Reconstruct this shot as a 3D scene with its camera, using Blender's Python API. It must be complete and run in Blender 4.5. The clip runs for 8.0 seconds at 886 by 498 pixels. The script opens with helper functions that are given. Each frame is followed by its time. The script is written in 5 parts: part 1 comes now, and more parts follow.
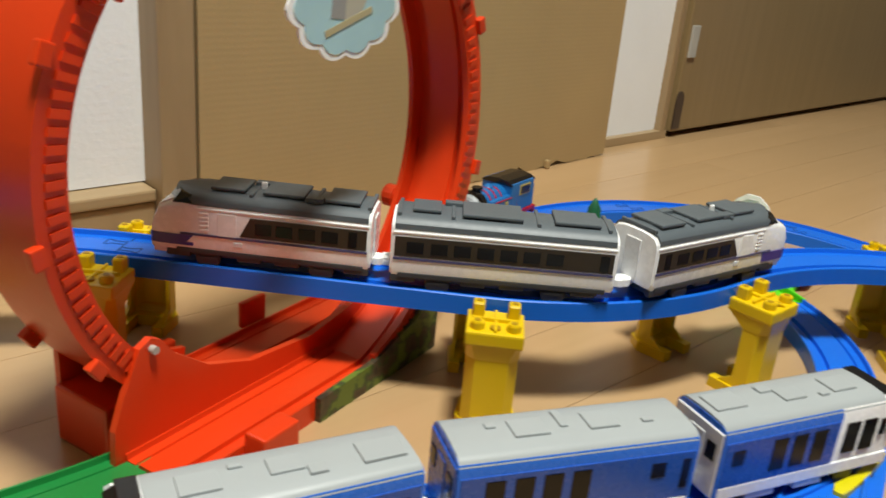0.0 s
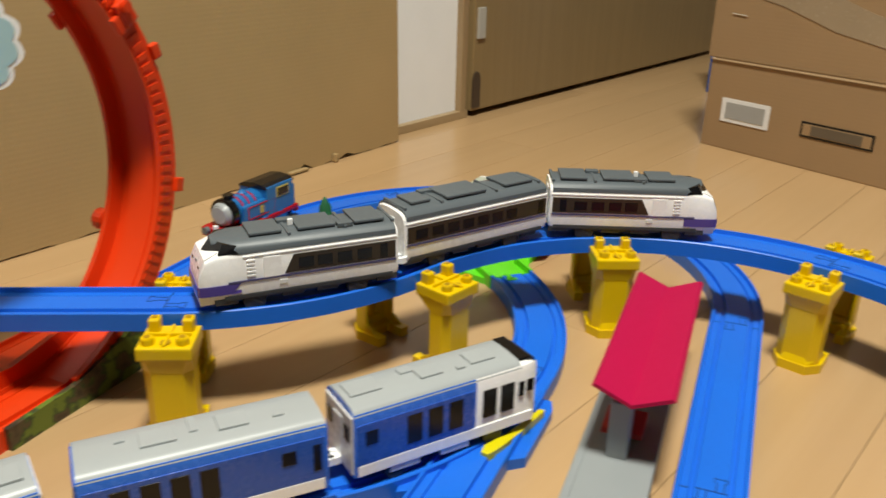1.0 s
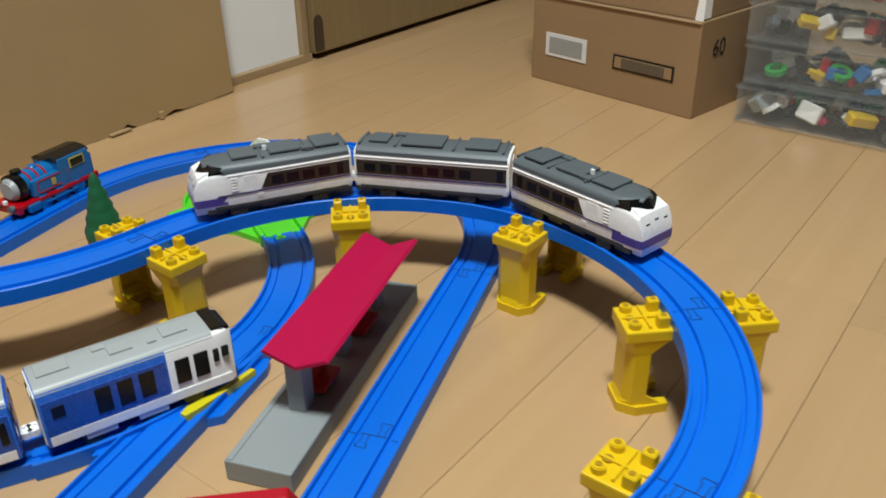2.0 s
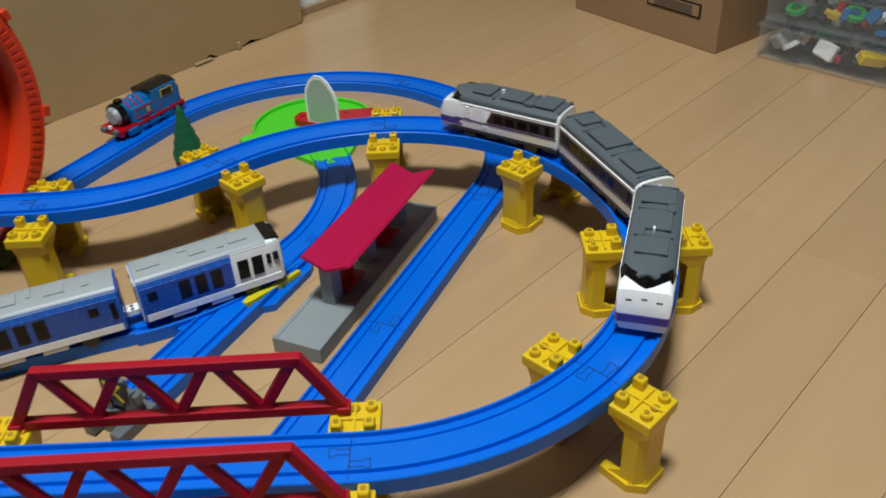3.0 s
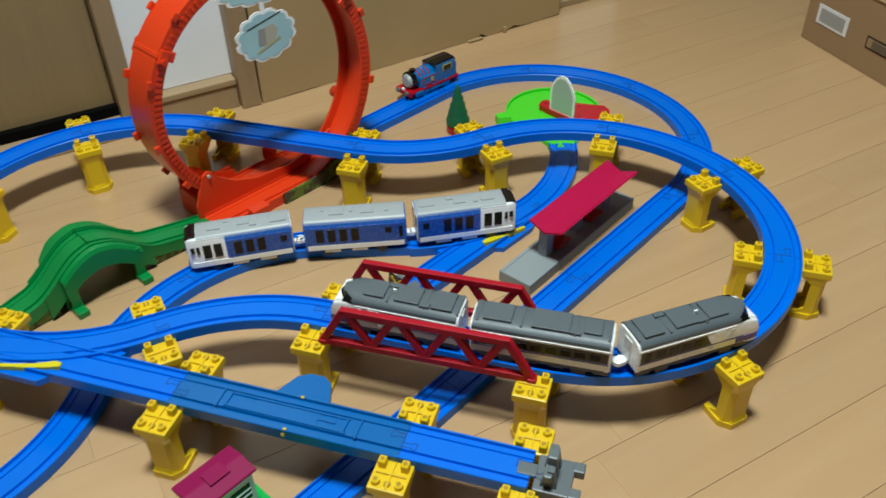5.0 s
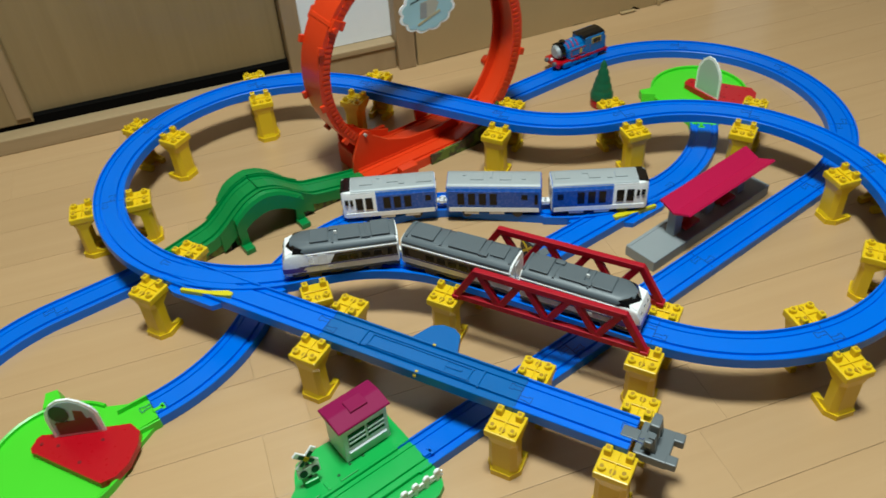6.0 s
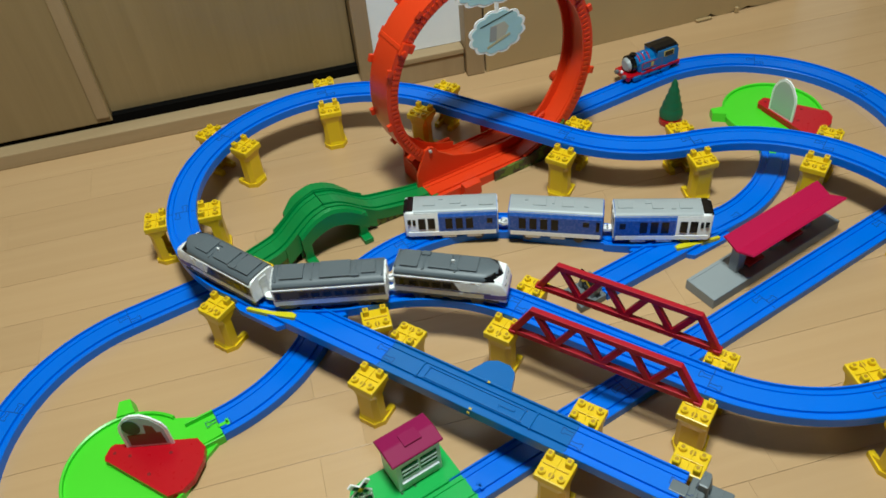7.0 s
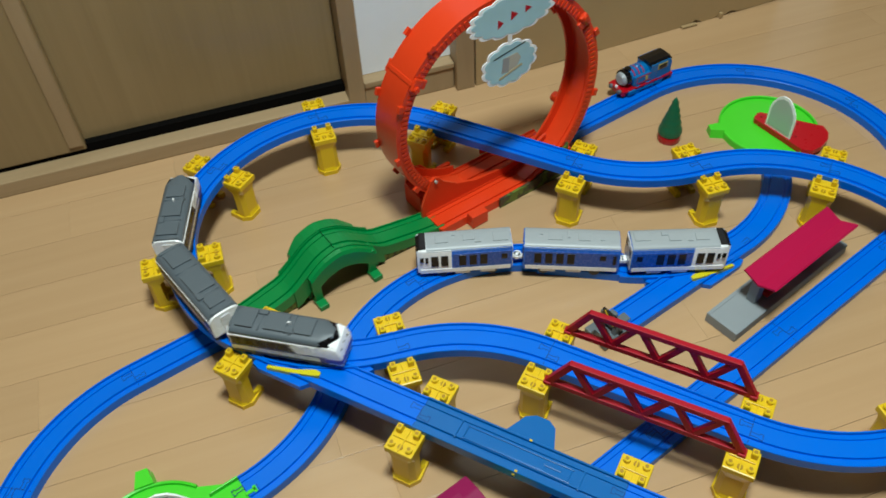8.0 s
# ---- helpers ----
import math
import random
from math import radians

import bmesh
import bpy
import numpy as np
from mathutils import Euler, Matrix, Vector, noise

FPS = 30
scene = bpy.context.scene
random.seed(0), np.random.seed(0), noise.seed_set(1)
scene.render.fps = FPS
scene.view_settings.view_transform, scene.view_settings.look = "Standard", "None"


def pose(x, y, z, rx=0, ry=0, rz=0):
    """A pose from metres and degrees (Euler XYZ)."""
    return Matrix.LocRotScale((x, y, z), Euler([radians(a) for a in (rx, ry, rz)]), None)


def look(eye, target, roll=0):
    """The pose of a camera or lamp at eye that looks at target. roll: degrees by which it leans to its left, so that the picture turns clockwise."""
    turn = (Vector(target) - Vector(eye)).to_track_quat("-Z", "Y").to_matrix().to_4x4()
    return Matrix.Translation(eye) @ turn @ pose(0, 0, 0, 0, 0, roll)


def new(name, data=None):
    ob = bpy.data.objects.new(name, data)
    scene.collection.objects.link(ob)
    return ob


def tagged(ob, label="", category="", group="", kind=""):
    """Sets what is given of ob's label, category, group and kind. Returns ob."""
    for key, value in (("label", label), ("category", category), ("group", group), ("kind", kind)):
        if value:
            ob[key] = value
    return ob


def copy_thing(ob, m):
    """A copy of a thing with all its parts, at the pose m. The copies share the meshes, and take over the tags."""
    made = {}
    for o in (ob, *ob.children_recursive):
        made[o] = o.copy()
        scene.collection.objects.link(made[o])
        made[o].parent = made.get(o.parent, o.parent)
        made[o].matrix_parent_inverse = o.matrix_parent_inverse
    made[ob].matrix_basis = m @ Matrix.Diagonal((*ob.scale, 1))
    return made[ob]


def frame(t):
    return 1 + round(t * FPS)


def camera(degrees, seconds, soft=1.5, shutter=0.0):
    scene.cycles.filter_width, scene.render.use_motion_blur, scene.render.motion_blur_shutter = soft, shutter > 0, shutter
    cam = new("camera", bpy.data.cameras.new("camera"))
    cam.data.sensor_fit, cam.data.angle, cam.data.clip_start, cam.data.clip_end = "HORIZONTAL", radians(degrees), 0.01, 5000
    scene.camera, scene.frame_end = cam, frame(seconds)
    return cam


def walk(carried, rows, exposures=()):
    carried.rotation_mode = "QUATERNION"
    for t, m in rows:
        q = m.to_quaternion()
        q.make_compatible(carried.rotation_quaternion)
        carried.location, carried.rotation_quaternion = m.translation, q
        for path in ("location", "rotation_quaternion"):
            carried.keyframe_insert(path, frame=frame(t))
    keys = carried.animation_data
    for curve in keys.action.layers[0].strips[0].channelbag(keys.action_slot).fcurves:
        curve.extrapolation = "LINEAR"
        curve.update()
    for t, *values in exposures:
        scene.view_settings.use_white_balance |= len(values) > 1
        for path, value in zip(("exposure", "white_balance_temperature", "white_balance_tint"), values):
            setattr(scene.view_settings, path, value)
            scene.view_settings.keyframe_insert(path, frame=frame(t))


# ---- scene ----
# World: metres. The toy line's own plan is the x-y plane, the floor is z = 0.
cam = camera(56.2, 8.0, 1.6, 0.3)
PATH = [
    (0, (-0.0922, -0.1440, 0.2622), (-0.182, 1.721, -0.454), 5.37),
    (0.5, (-0.0264, -0.1615, 0.2742), (-0.027, 1.703, -0.451), 3.34),
    (1, (0.0514, -0.1680, 0.2983), (0.169, 1.680, -0.457), 1.50),
    (1.5, (0.1403, -0.1820, 0.3265), (0.339, 1.633, -0.489), -0.53),
    (1.7, (0.1787, -0.1908, 0.3349), (0.390, 1.602, -0.527), -0.89),
    (2.8, (0.2792, -0.2975, 0.4196), (0.299, 1.362, -0.697), -2.56),
    (3, (0.2820, -0.3263, 0.4348), (0.252, 1.324, -0.695), -3.06),
    (3.5, (0.2744, -0.4113, 0.4590), (0.163, 1.244, -0.659), -1.16),
    (4, (0.2828, -0.4557, 0.5065), (0.029, 1.174, -0.625), -1.19),
    (4.2, (0.2908, -0.4721, 0.5325), (-0.033, 1.139, -0.607), -1.60),
    (5.3, (0.3052, -0.5607, 0.6441), (-0.252, 0.882, -0.624), -2.08),
    (5.5, (0.3135, -0.5696, 0.6545), (-0.313, 0.833, -0.626), -3.01),
    (6, (0.3185, -0.5822, 0.6813), (-0.438, 0.722, -0.633), -4.24),
    (6.5, (0.3165, -0.5729, 0.7114), (-0.532, 0.643, -0.631), -5.15),
    (7, (0.3011, -0.5413, 0.7490), (-0.553, 0.630, -0.629), -5.81),
    (7.5, (0.2442, -0.5284, 0.7689), (-0.600, 0.629, -0.648), -5.71),
    (8, (0.1689, -0.5146, 0.8012), (-0.512, 0.680, -0.651), -3.14),
]
SHOTS = [(0.0, 0.39, 6950, 12), (1.0, 0.35, 7300, 13), (1.5, 0.33, 7250, 12), (1.7, 0.24, 6750, 11), (2.8, -0.12, 6150, 10), (3.0, -0.17, 6100, 11), (3.5, -0.13, 6150, 11), (4.2, -0.06, 6050, 10), (5.5, 0.02, 6150, 3), (7.0, 0.0, 6200, 3), (8.0, -0.10, 6100, 4)]
walk(cam, [(t, look(eye, target, roll)) for t, eye, target, roll in PATH], SHOTS)

# ---- light: one round ceiling lamp, and the dim rest of the room ----
world = bpy.data.worlds.new("world")
scene.world = world
world.use_nodes = True
world.node_tree.nodes["Background"].inputs[0].default_value = (0.9, 0.95, 1.0, 1)
world.node_tree.nodes["Background"].inputs[1].default_value = 0.032
LAMP = (0.15, -0.25, 2.30)
lamp_data = bpy.data.lights.new("ceiling_light", "AREA")
lamp_data.shape, lamp_data.size, lamp_data.energy = "DISK", 0.42, 62.0
lamp_data.color = (0.93, 1.0, 0.97)
lamp_ob = new("ceiling_light", lamp_data)
lamp_ob.matrix_world = pose(LAMP[0], LAMP[1], LAMP[2], 0, 0, 0)


# ---- materials ----
def nodes_of(name):
    m = bpy.data.materials.new(name)
    m.use_nodes = True
    nt = m.node_tree
    return m, nt, nt.nodes["Principled BSDF"]


def node(nt, kind, **values):
    n = nt.nodes.new(kind)
    for k, v in values.items():
        n.inputs[k].default_value = v
    return n


DEPTH = 0.87


def plastic(name, col, rough=0.32, vary=0.06, bump=0.006, grain=60.0, spec=0.5):
    """Moulded plastic: faint blotches, scuffed gloss, fine unevenness."""
    m, nt, b = nodes_of(name)
    col = [c * DEPTH for c in col] if min(col) < 0.6 else col
    co = nt.nodes.new("ShaderNodeTexCoord")
    n1 = node(nt, "ShaderNodeTexNoise", Scale=14.0, Detail=4.0)
    n2 = node(nt, "ShaderNodeTexNoise", Scale=grain * 4, Detail=3.0)
    nt.links.new(co.outputs["Object"], n1.inputs["Vector"])
    nt.links.new(co.outputs["Object"], n2.inputs["Vector"])
    mix = node(nt, "ShaderNodeMix")
    mix.data_type = "RGBA"
    mix.inputs[6].default_value = (*[c * (1 - vary) for c in col], 1)
    mix.inputs[7].default_value = (*[min(1, c * (1 + vary)) for c in col], 1)
    nt.links.new(n1.outputs[0], mix.inputs[0])
    nt.links.new(mix.outputs[2], b.inputs["Base Color"])
    mr = node(nt, "ShaderNodeMapRange")
    mr.inputs[3].default_value, mr.inputs[4].default_value = rough - 0.04, rough + 0.06
    nt.links.new(n2.outputs[0], mr.inputs[0])
    nt.links.new(mr.outputs[0], b.inputs["Roughness"])
    b.inputs["Specular IOR Level"].default_value = spec
    bp = node(nt, "ShaderNodeBump", Strength=bump * 5, Distance=0.0006)
    nt.links.new(n2.outputs[0], bp.inputs["Height"])
    nt.links.new(bp.outputs[0], b.inputs["Normal"])
    return m


def wood(name, light, dark, rough, scale=(1.5, 40.0, 40.0), per_piece=0.0, clear=0.0, turn=0.0):
    """Grain drawn out along local x; per_piece shifts each board's tone."""
    light, dark = [c * DEPTH for c in light], [c * DEPTH for c in dark]
    m, nt, b = nodes_of(name)
    co = nt.nodes.new("ShaderNodeTexCoord")
    mp = nt.nodes.new("ShaderNodeMapping")
    mp.inputs["Scale"].default_value = scale
    info = nt.nodes.new("ShaderNodeObjectInfo")
    nt.links.new(co.outputs["Object"], mp.inputs["Vector"])
    ad = nt.nodes.new("ShaderNodeVectorMath")
    ad.operation = "ADD"
    sc = nt.nodes.new("ShaderNodeMath")
    sc.operation = "MULTIPLY"
    sc.inputs[1].default_value = 37.0 if per_piece else 0.0
    nt.links.new(info.outputs["Random"], sc.inputs[0])
    nt.links.new(mp.outputs[0], ad.inputs[0])
    nt.links.new(sc.outputs[0], ad.inputs[1])
    n1 = node(nt, "ShaderNodeTexNoise", Scale=1.0, Detail=6.0, Roughness=0.62, Distortion=0.6)
    nt.links.new(ad.outputs[0], n1.inputs["Vector"])
    n2 = node(nt, "ShaderNodeTexNoise", Scale=2.3, Detail=3.0)
    nt.links.new(co.outputs["Object"], n2.inputs["Vector"])
    mix = node(nt, "ShaderNodeMix")
    mix.data_type = "RGBA"
    mix.inputs[6].default_value, mix.inputs[7].default_value = (*dark, 1), (*light, 1)
    rm = node(nt, "ShaderNodeMapRange")
    rm.inputs[1].default_value, rm.inputs[2].default_value = 0.25, 0.72
    nt.links.new(n1.outputs[0], rm.inputs[0])
    nt.links.new(rm.outputs[0], mix.inputs[0])
    hs = nt.nodes.new("ShaderNodeHueSaturation")
    vr = node(nt, "ShaderNodeMapRange")
    vr.inputs[3].default_value, vr.inputs[4].default_value = 1 - per_piece, 1 + per_piece
    nt.links.new(info.outputs["Random"], vr.inputs[0])
    nt.links.new(vr.outputs[0], hs.inputs["Value"])
    nt.links.new(mix.outputs[2], hs.inputs["Color"])
    nt.links.new(hs.outputs[0], b.inputs["Base Color"])
    rr = node(nt, "ShaderNodeMapRange")
    rr.inputs[3].default_value, rr.inputs[4].default_value = rough - 0.08, rough + 0.12
    nt.links.new(n2.outputs[0], rr.inputs[0])
    nt.links.new(rr.outputs[0], b.inputs["Roughness"])
    b.inputs["Coat Weight"].default_value = clear
    b.inputs["Coat Roughness"].default_value = 0.22
    bp = node(nt, "ShaderNodeBump", Strength=0.12, Distance=0.0008)
    nt.links.new(n1.outputs[0], bp.inputs["Height"])
    nt.links.new(bp.outputs[0], b.inputs["Normal"])
    return m


def cardboard(name, col):
    """Kraft board: horizontal flutes, fibres and dull stains."""
    m, nt, b = nodes_of(name)
    co = nt.nodes.new("ShaderNodeTexCoord")
    w = node(nt, "ShaderNodeTexWave", Scale=62.0, Distortion=1.6, Detail=2.0)
    w.bands_direction = "Z"
    n1 = node(nt, "ShaderNodeTexNoise", Scale=6.0, Detail=5.0)
    n2 = node(nt, "ShaderNodeTexNoise", Scale=420.0, Detail=3.0)
    for n in (w, n1, n2):
        nt.links.new(co.outputs["Object"], n.inputs["Vector"])
    mix = node(nt, "ShaderNodeMix")
    mix.data_type = "RGBA"
    mix.inputs[6].default_value = (*[c * 0.86 for c in col], 1)
    mix.inputs[7].default_value = (*[c * 1.12 for c in col], 1)
    add = nt.nodes.new("ShaderNodeMath")
    add.operation = "MULTIPLY_ADD"
    add.inputs[1].default_value, add.inputs[2].default_value = 0.05, 0.0
    nt.links.new(w.outputs[1], add.inputs[0])
    nt.links.new(n1.outputs[0], add.inputs[2])
    nt.links.new(add.outputs[0], mix.inputs[0])
    nt.links.new(mix.outputs[2], b.inputs["Base Color"])
    b.inputs["Roughness"].default_value = 0.75
    sm = nt.nodes.new("ShaderNodeMath")
    nt.links.new(w.outputs[1], sm.inputs[0])
    nt.links.new(n2.outputs[0], sm.inputs[1])
    bp = node(nt, "ShaderNodeBump", Strength=0.06, Distance=0.0004)
    nt.links.new(sm.outputs[0], bp.inputs["Height"])
    nt.links.new(bp.outputs[0], b.inputs["Normal"])
    return m


def clear_plastic(name, col, rough, alpha):
    m, nt, b = nodes_of(name)
    b.inputs["Base Color"].default_value = (*col, 1)
    n = node(nt, "ShaderNodeTexNoise", Scale=30.0, Detail=3.0)
    mr = node(nt, "ShaderNodeMapRange")
    mr.inputs[3].default_value, mr.inputs[4].default_value = rough, rough + 0.15
    nt.links.new(n.outputs[0], mr.inputs[0])
    nt.links.new(mr.outputs[0], b.inputs["Roughness"])
    b.inputs["Alpha"].default_value = alpha
    b.inputs["IOR"].default_value = 1.45
    return m


def glow(name, col, strength):
    m, nt, b = nodes_of(name)
    b.inputs["Emission Color"].default_value = (*col, 1)
    b.inputs["Emission Strength"].default_value = strength
    return m


BLUE = plastic("rail_blue_plastic", (0.0008, 0.158, 0.78), 0.36, 0.07, spec=0.4)
DEEP = plastic("bridge_blue_plastic", (0.002, 0.130, 0.43), 0.30, 0.07)
# darker rail blue, painted as the shade in the joint gaps
GAPSHADE = plastic("rail_joint_shade", (0.001, 0.035, 0.20), 0.6, 0.05)
YELLOW = plastic("pier_yellow_plastic", (0.84, 0.56, 0.006), 0.34, 0.07)
ORANGE = plastic("loop_orange_plastic", (0.80, 0.050, 0.008), 0.30, 0.06)
CRIMSON = plastic("truss_red_plastic", (0.42, 0.0012, 0.014), 0.50, 0.08, spec=0.3)
LEVER = plastic("lever_pale_yellow_plastic", (0.74, 0.64, 0.010), 0.34, 0.07)
PINK = plastic("canopy_pink_plastic", (0.50, 0.004, 0.064), 0.55, 0.06, spec=0.22)
PLUM = plastic("hut_plum_plastic", (0.27, 0.004, 0.072), 0.55, 0.07, spec=0.22)
LIME = plastic("lime_plastic", (0.10, 0.72, 0.025), 0.33, 0.05)
RED = plastic("red_plastic", (0.50, 0.0015, 0.010), 0.28, 0.07)
GREEN = plastic("grass_green_plastic", (0.008, 0.24, 0.050), 0.36, 0.07)
BASEGREEN = plastic("crossing_green_plastic", (0.015, 0.44, 0.07), 0.36, 0.06)
GREY = plastic("platform_grey_plastic", (0.30, 0.33, 0.34), 0.5, 0.06)
STOPGREY = plastic("stop_grey_plastic", (0.14, 0.16, 0.17), 0.4, 0.08)
ROOFGREY = plastic("carriage_roof_grey_plastic", (0.108, 0.130, 0.145), 0.45, 0.07)
SILVER = plastic("railcar_roof_grey_plastic", (0.40, 0.43, 0.44), 0.38, 0.05)
WHITE = plastic("white_plastic", (0.93, 0.93, 0.92), 0.26, 0.03)
PALE = plastic("pale_grey_plastic", (0.70, 0.70, 0.70), 0.26, 0.03)
STRIPE = plastic("dusky_blue_stripe_paint", (0.075, 0.07, 0.17), 0.3, 0.05)
BROWNBAND = plastic("window_band_brown_paint", (0.040, 0.027, 0.014), 0.38, 0.08)
BLACK = plastic("black_plastic", (0.006, 0.006, 0.007), 0.16, 0.1)
DARK = plastic("dark_underframe_plastic", (0.045, 0.047, 0.05), 0.45, 0.1)
PURPLE = plastic("purple_paint", (0.085, 0.055, 0.30), 0.3, 0.06)
CARBLUE = plastic("railcar_blue_paint", (0.022, 0.105, 0.50), 0.26, 0.06)
CARBLUE2 = plastic("railcar_bright_blue_paint", (0.03, 0.17, 0.72), 0.26, 0.05)
ENGINE = plastic("engine_blue_paint", (0.006, 0.16, 0.46), 0.3, 0.07)
FIR = plastic("tree_green_plastic", (0.010, 0.13, 0.055), 0.45, 0.08)
SKY = plastic("printed_pale_blue_paper", (0.46, 0.72, 0.78), 0.5, 0.25)
PAPERGREY = plastic("printed_grey_paper", (0.36, 0.36, 0.35), 0.5, 0.15)
PRINTBROWN = plastic("printed_brown_paper", (0.17, 0.045, 0.02), 0.5, 0.3)
PRINTDARK = plastic("printed_dark_green_paper", (0.02, 0.045, 0.03), 0.5, 0.3)
BUSH = plastic("printed_bush_green", (0.16, 0.24, 0.03), 0.5, 0.4, grain=300)
SOIL = plastic("printed_soil_brown", (0.10, 0.065, 0.03), 0.5, 0.4)


def scenery(name):
    """Printed hillside: dark soil with patches of bush green."""
    m, nt, b = nodes_of(name)
    co = nt.nodes.new("ShaderNodeTexCoord")
    n = node(nt, "ShaderNodeTexNoise", Scale=75.0, Detail=4.0)
    v = node(nt, "ShaderNodeTexVoronoi", Scale=120.0)
    ramp = nt.nodes.new("ShaderNodeValToRGB")
    ramp.color_ramp.elements[0].position, ramp.color_ramp.elements[0].color = 0.40, (0.030, 0.020, 0.010, 1)
    ramp.color_ramp.elements[1].position, ramp.color_ramp.elements[1].color = 0.62, (0.12, 0.17, 0.02, 1)
    e = ramp.color_ramp.elements.new(0.50)
    e.color = (0.085, 0.055, 0.026, 1)
    e2 = ramp.color_ramp.elements.new(0.56)
    e2.color = (0.025, 0.055, 0.012, 1)
    mx = nt.nodes.new("ShaderNodeMath")
    mx.operation = "MULTIPLY_ADD"
    mx.inputs[1].default_value = 0.12
    nt.links.new(co.outputs["Object"], n.inputs["Vector"])
    nt.links.new(co.outputs["Object"], v.inputs["Vector"])
    nt.links.new(v.outputs[0], mx.inputs[0])
    nt.links.new(n.outputs[0], mx.inputs[2])
    nt.links.new(mx.outputs[0], ramp.inputs[0])
    nt.links.new(ramp.outputs[0], b.inputs["Base Color"])
    b.inputs["Roughness"].default_value = 0.5
    return m


SCENERY = scenery("printed_hillside")
FLOOR = wood("floor_beech_laminate", (0.585, 0.372, 0.190), (0.535, 0.332, 0.162), 0.30, (1.6, 38.0, 38.0), 0.045, 0.35)
JOINT = wood("floor_joint_shadow", (0.50, 0.32, 0.165), (0.42, 0.26, 0.13), 0.7)
DOORWOOD = wood("door_tan_veneer", (0.335, 0.229, 0.106), (0.285, 0.192, 0.085), 0.38, (60.0, 60.0, 3.0), 0.03, 0.15)
FRAMEWOOD = wood("frame_light_wood", (0.42, 0.29, 0.155), (0.34, 0.225, 0.115), 0.42, (30.0, 60.0, 4.0), 0.03)
SILLWOOD = wood("sill_light_wood", (0.46, 0.32, 0.175), (0.38, 0.26, 0.135), 0.42, (4.0, 60.0, 60.0), 0.03)
CARD = cardboard("brown_cardboard", (0.40, 0.272, 0.125))
BOXCARD = cardboard("box_cardboard", (0.300, 0.186, 0.092))
KRAFT = plastic("pale_kraft_edge", (0.44, 0.30, 0.17), 0.8, 0.15)
TORN = plastic("torn_paper", (0.62, 0.55, 0.45), 0.8, 0.2)
TAPE = plastic("grey_packing_tape", (0.36, 0.27, 0.175), 0.25, 0.15)
PAPER = plastic("white_wallpaper", (0.84, 0.85, 0.86), 0.8, 0.05, 0.10, 60)
# dark tone chosen so the unseen walls and ceiling bounce less fill light
PLASTER = plastic("beige_wall", (0.20, 0.185, 0.165), 0.85, 0.05, 0.08, 40)
# dull black that stands in for the shade inside door slots and gaps
SLOTSHADE = plastic("slot_shade_black", (0.004, 0.0035, 0.003), 0.9, 0.1, spec=0.05)
BRONZE = plastic("dark_bronze_fitting", (0.07, 0.045, 0.03), 0.35, 0.1)
STEEL = plastic("pale_metal_fitting", (0.50, 0.48, 0.43), 0.3, 0.06)
DRAWER = clear_plastic("clear_drawer_plastic", (0.60, 0.63, 0.62), 0.10, 0.085)
LAMPGLOW = glow("lamp_diffuser", (1.0, 0.94, 0.84), 2.0)


# ---- mesh helpers ----
def part(name, bm, material, parent=None, label="", m=None, smooth=False):
    """Links a bmesh as one mesh object, under a thing or a part if one is given."""
    bmesh.ops.recalc_face_normals(bm, faces=bm.faces)
    me = bpy.data.meshes.new(name)
    bm.to_mesh(me)
    bm.free()
    me.materials.append(material)
    if smooth:
        for p in me.polygons:
            p.use_smooth = True
        me.set_sharp_from_angle(angle=radians(35))
    ob = new(name, me)
    if parent is not None:
        ob.parent = parent
    if m is not None:
        ob.matrix_basis = m
    return tagged(ob, label)


def thing(name, m, label, category, group="", kind=""):
    ob = new(name)
    ob.empty_display_size = 0.01
    ob.matrix_basis = m
    return tagged(ob, label, category, group, kind)


def add_box(bm, c, size, bevel=0.0, m=None, seg=2):
    made = bmesh.ops.create_cube(bm, size=1.0)
    vs = made["verts"]
    bmesh.ops.scale(bm, vec=size, verts=vs)
    if bevel > 0:
        es = list({e for v in vs for e in v.link_edges})
        r = bmesh.ops.bevel(bm, geom=es, offset=bevel, segments=seg, affect="EDGES", profile=0.6)
        vs = list({v for v in r["verts"]} | {v for v in vs if v.is_valid})
    bmesh.ops.translate(bm, vec=c, verts=vs)
    if m is not None:
        bmesh.ops.transform(bm, matrix=m, verts=vs)
    return vs


def box(c, size, bevel=0.0, m=None):
    bm = bmesh.new()
    add_box(bm, c, size, bevel, m)
    return bm


def add_cyl(bm, m, r, h, seg=20, r2=None, bevel=0.0):
    made = bmesh.ops.create_cone(bm, cap_ends=True, segments=seg, radius1=r, radius2=r if r2 is None else r2, depth=h)
    vs = made["verts"]
    if bevel > 0:
        es = [e for e in {e for v in vs for e in v.link_edges} if len(e.link_faces) == 2 and e.calc_face_angle(0) > 0.9]
        rr = bmesh.ops.bevel(bm, geom=es, offset=bevel, segments=2, affect="EDGES")
        vs = list({v for v in rr["verts"]} | {v for v in vs if v.is_valid})
    bmesh.ops.transform(bm, matrix=m, verts=vs)
    return vs


def add_prism(bm, pts, z0, z1, m=None):
    """A flat outline (x, y) raised from z0 to z1."""
    lo = [bm.verts.new((x, y, z0)) for x, y in pts]
    hi = [bm.verts.new((x, y, z1)) for x, y in pts]
    n = len(pts)
    bm.faces.new(lo[::-1])
    bm.faces.new(hi)
    for i in range(n):
        bm.faces.new((lo[i], lo[(i + 1) % n], hi[(i + 1) % n], hi[i]))
    if m is not None:
        bmesh.ops.transform(bm, matrix=m, verts=lo + hi)
    return lo + hi


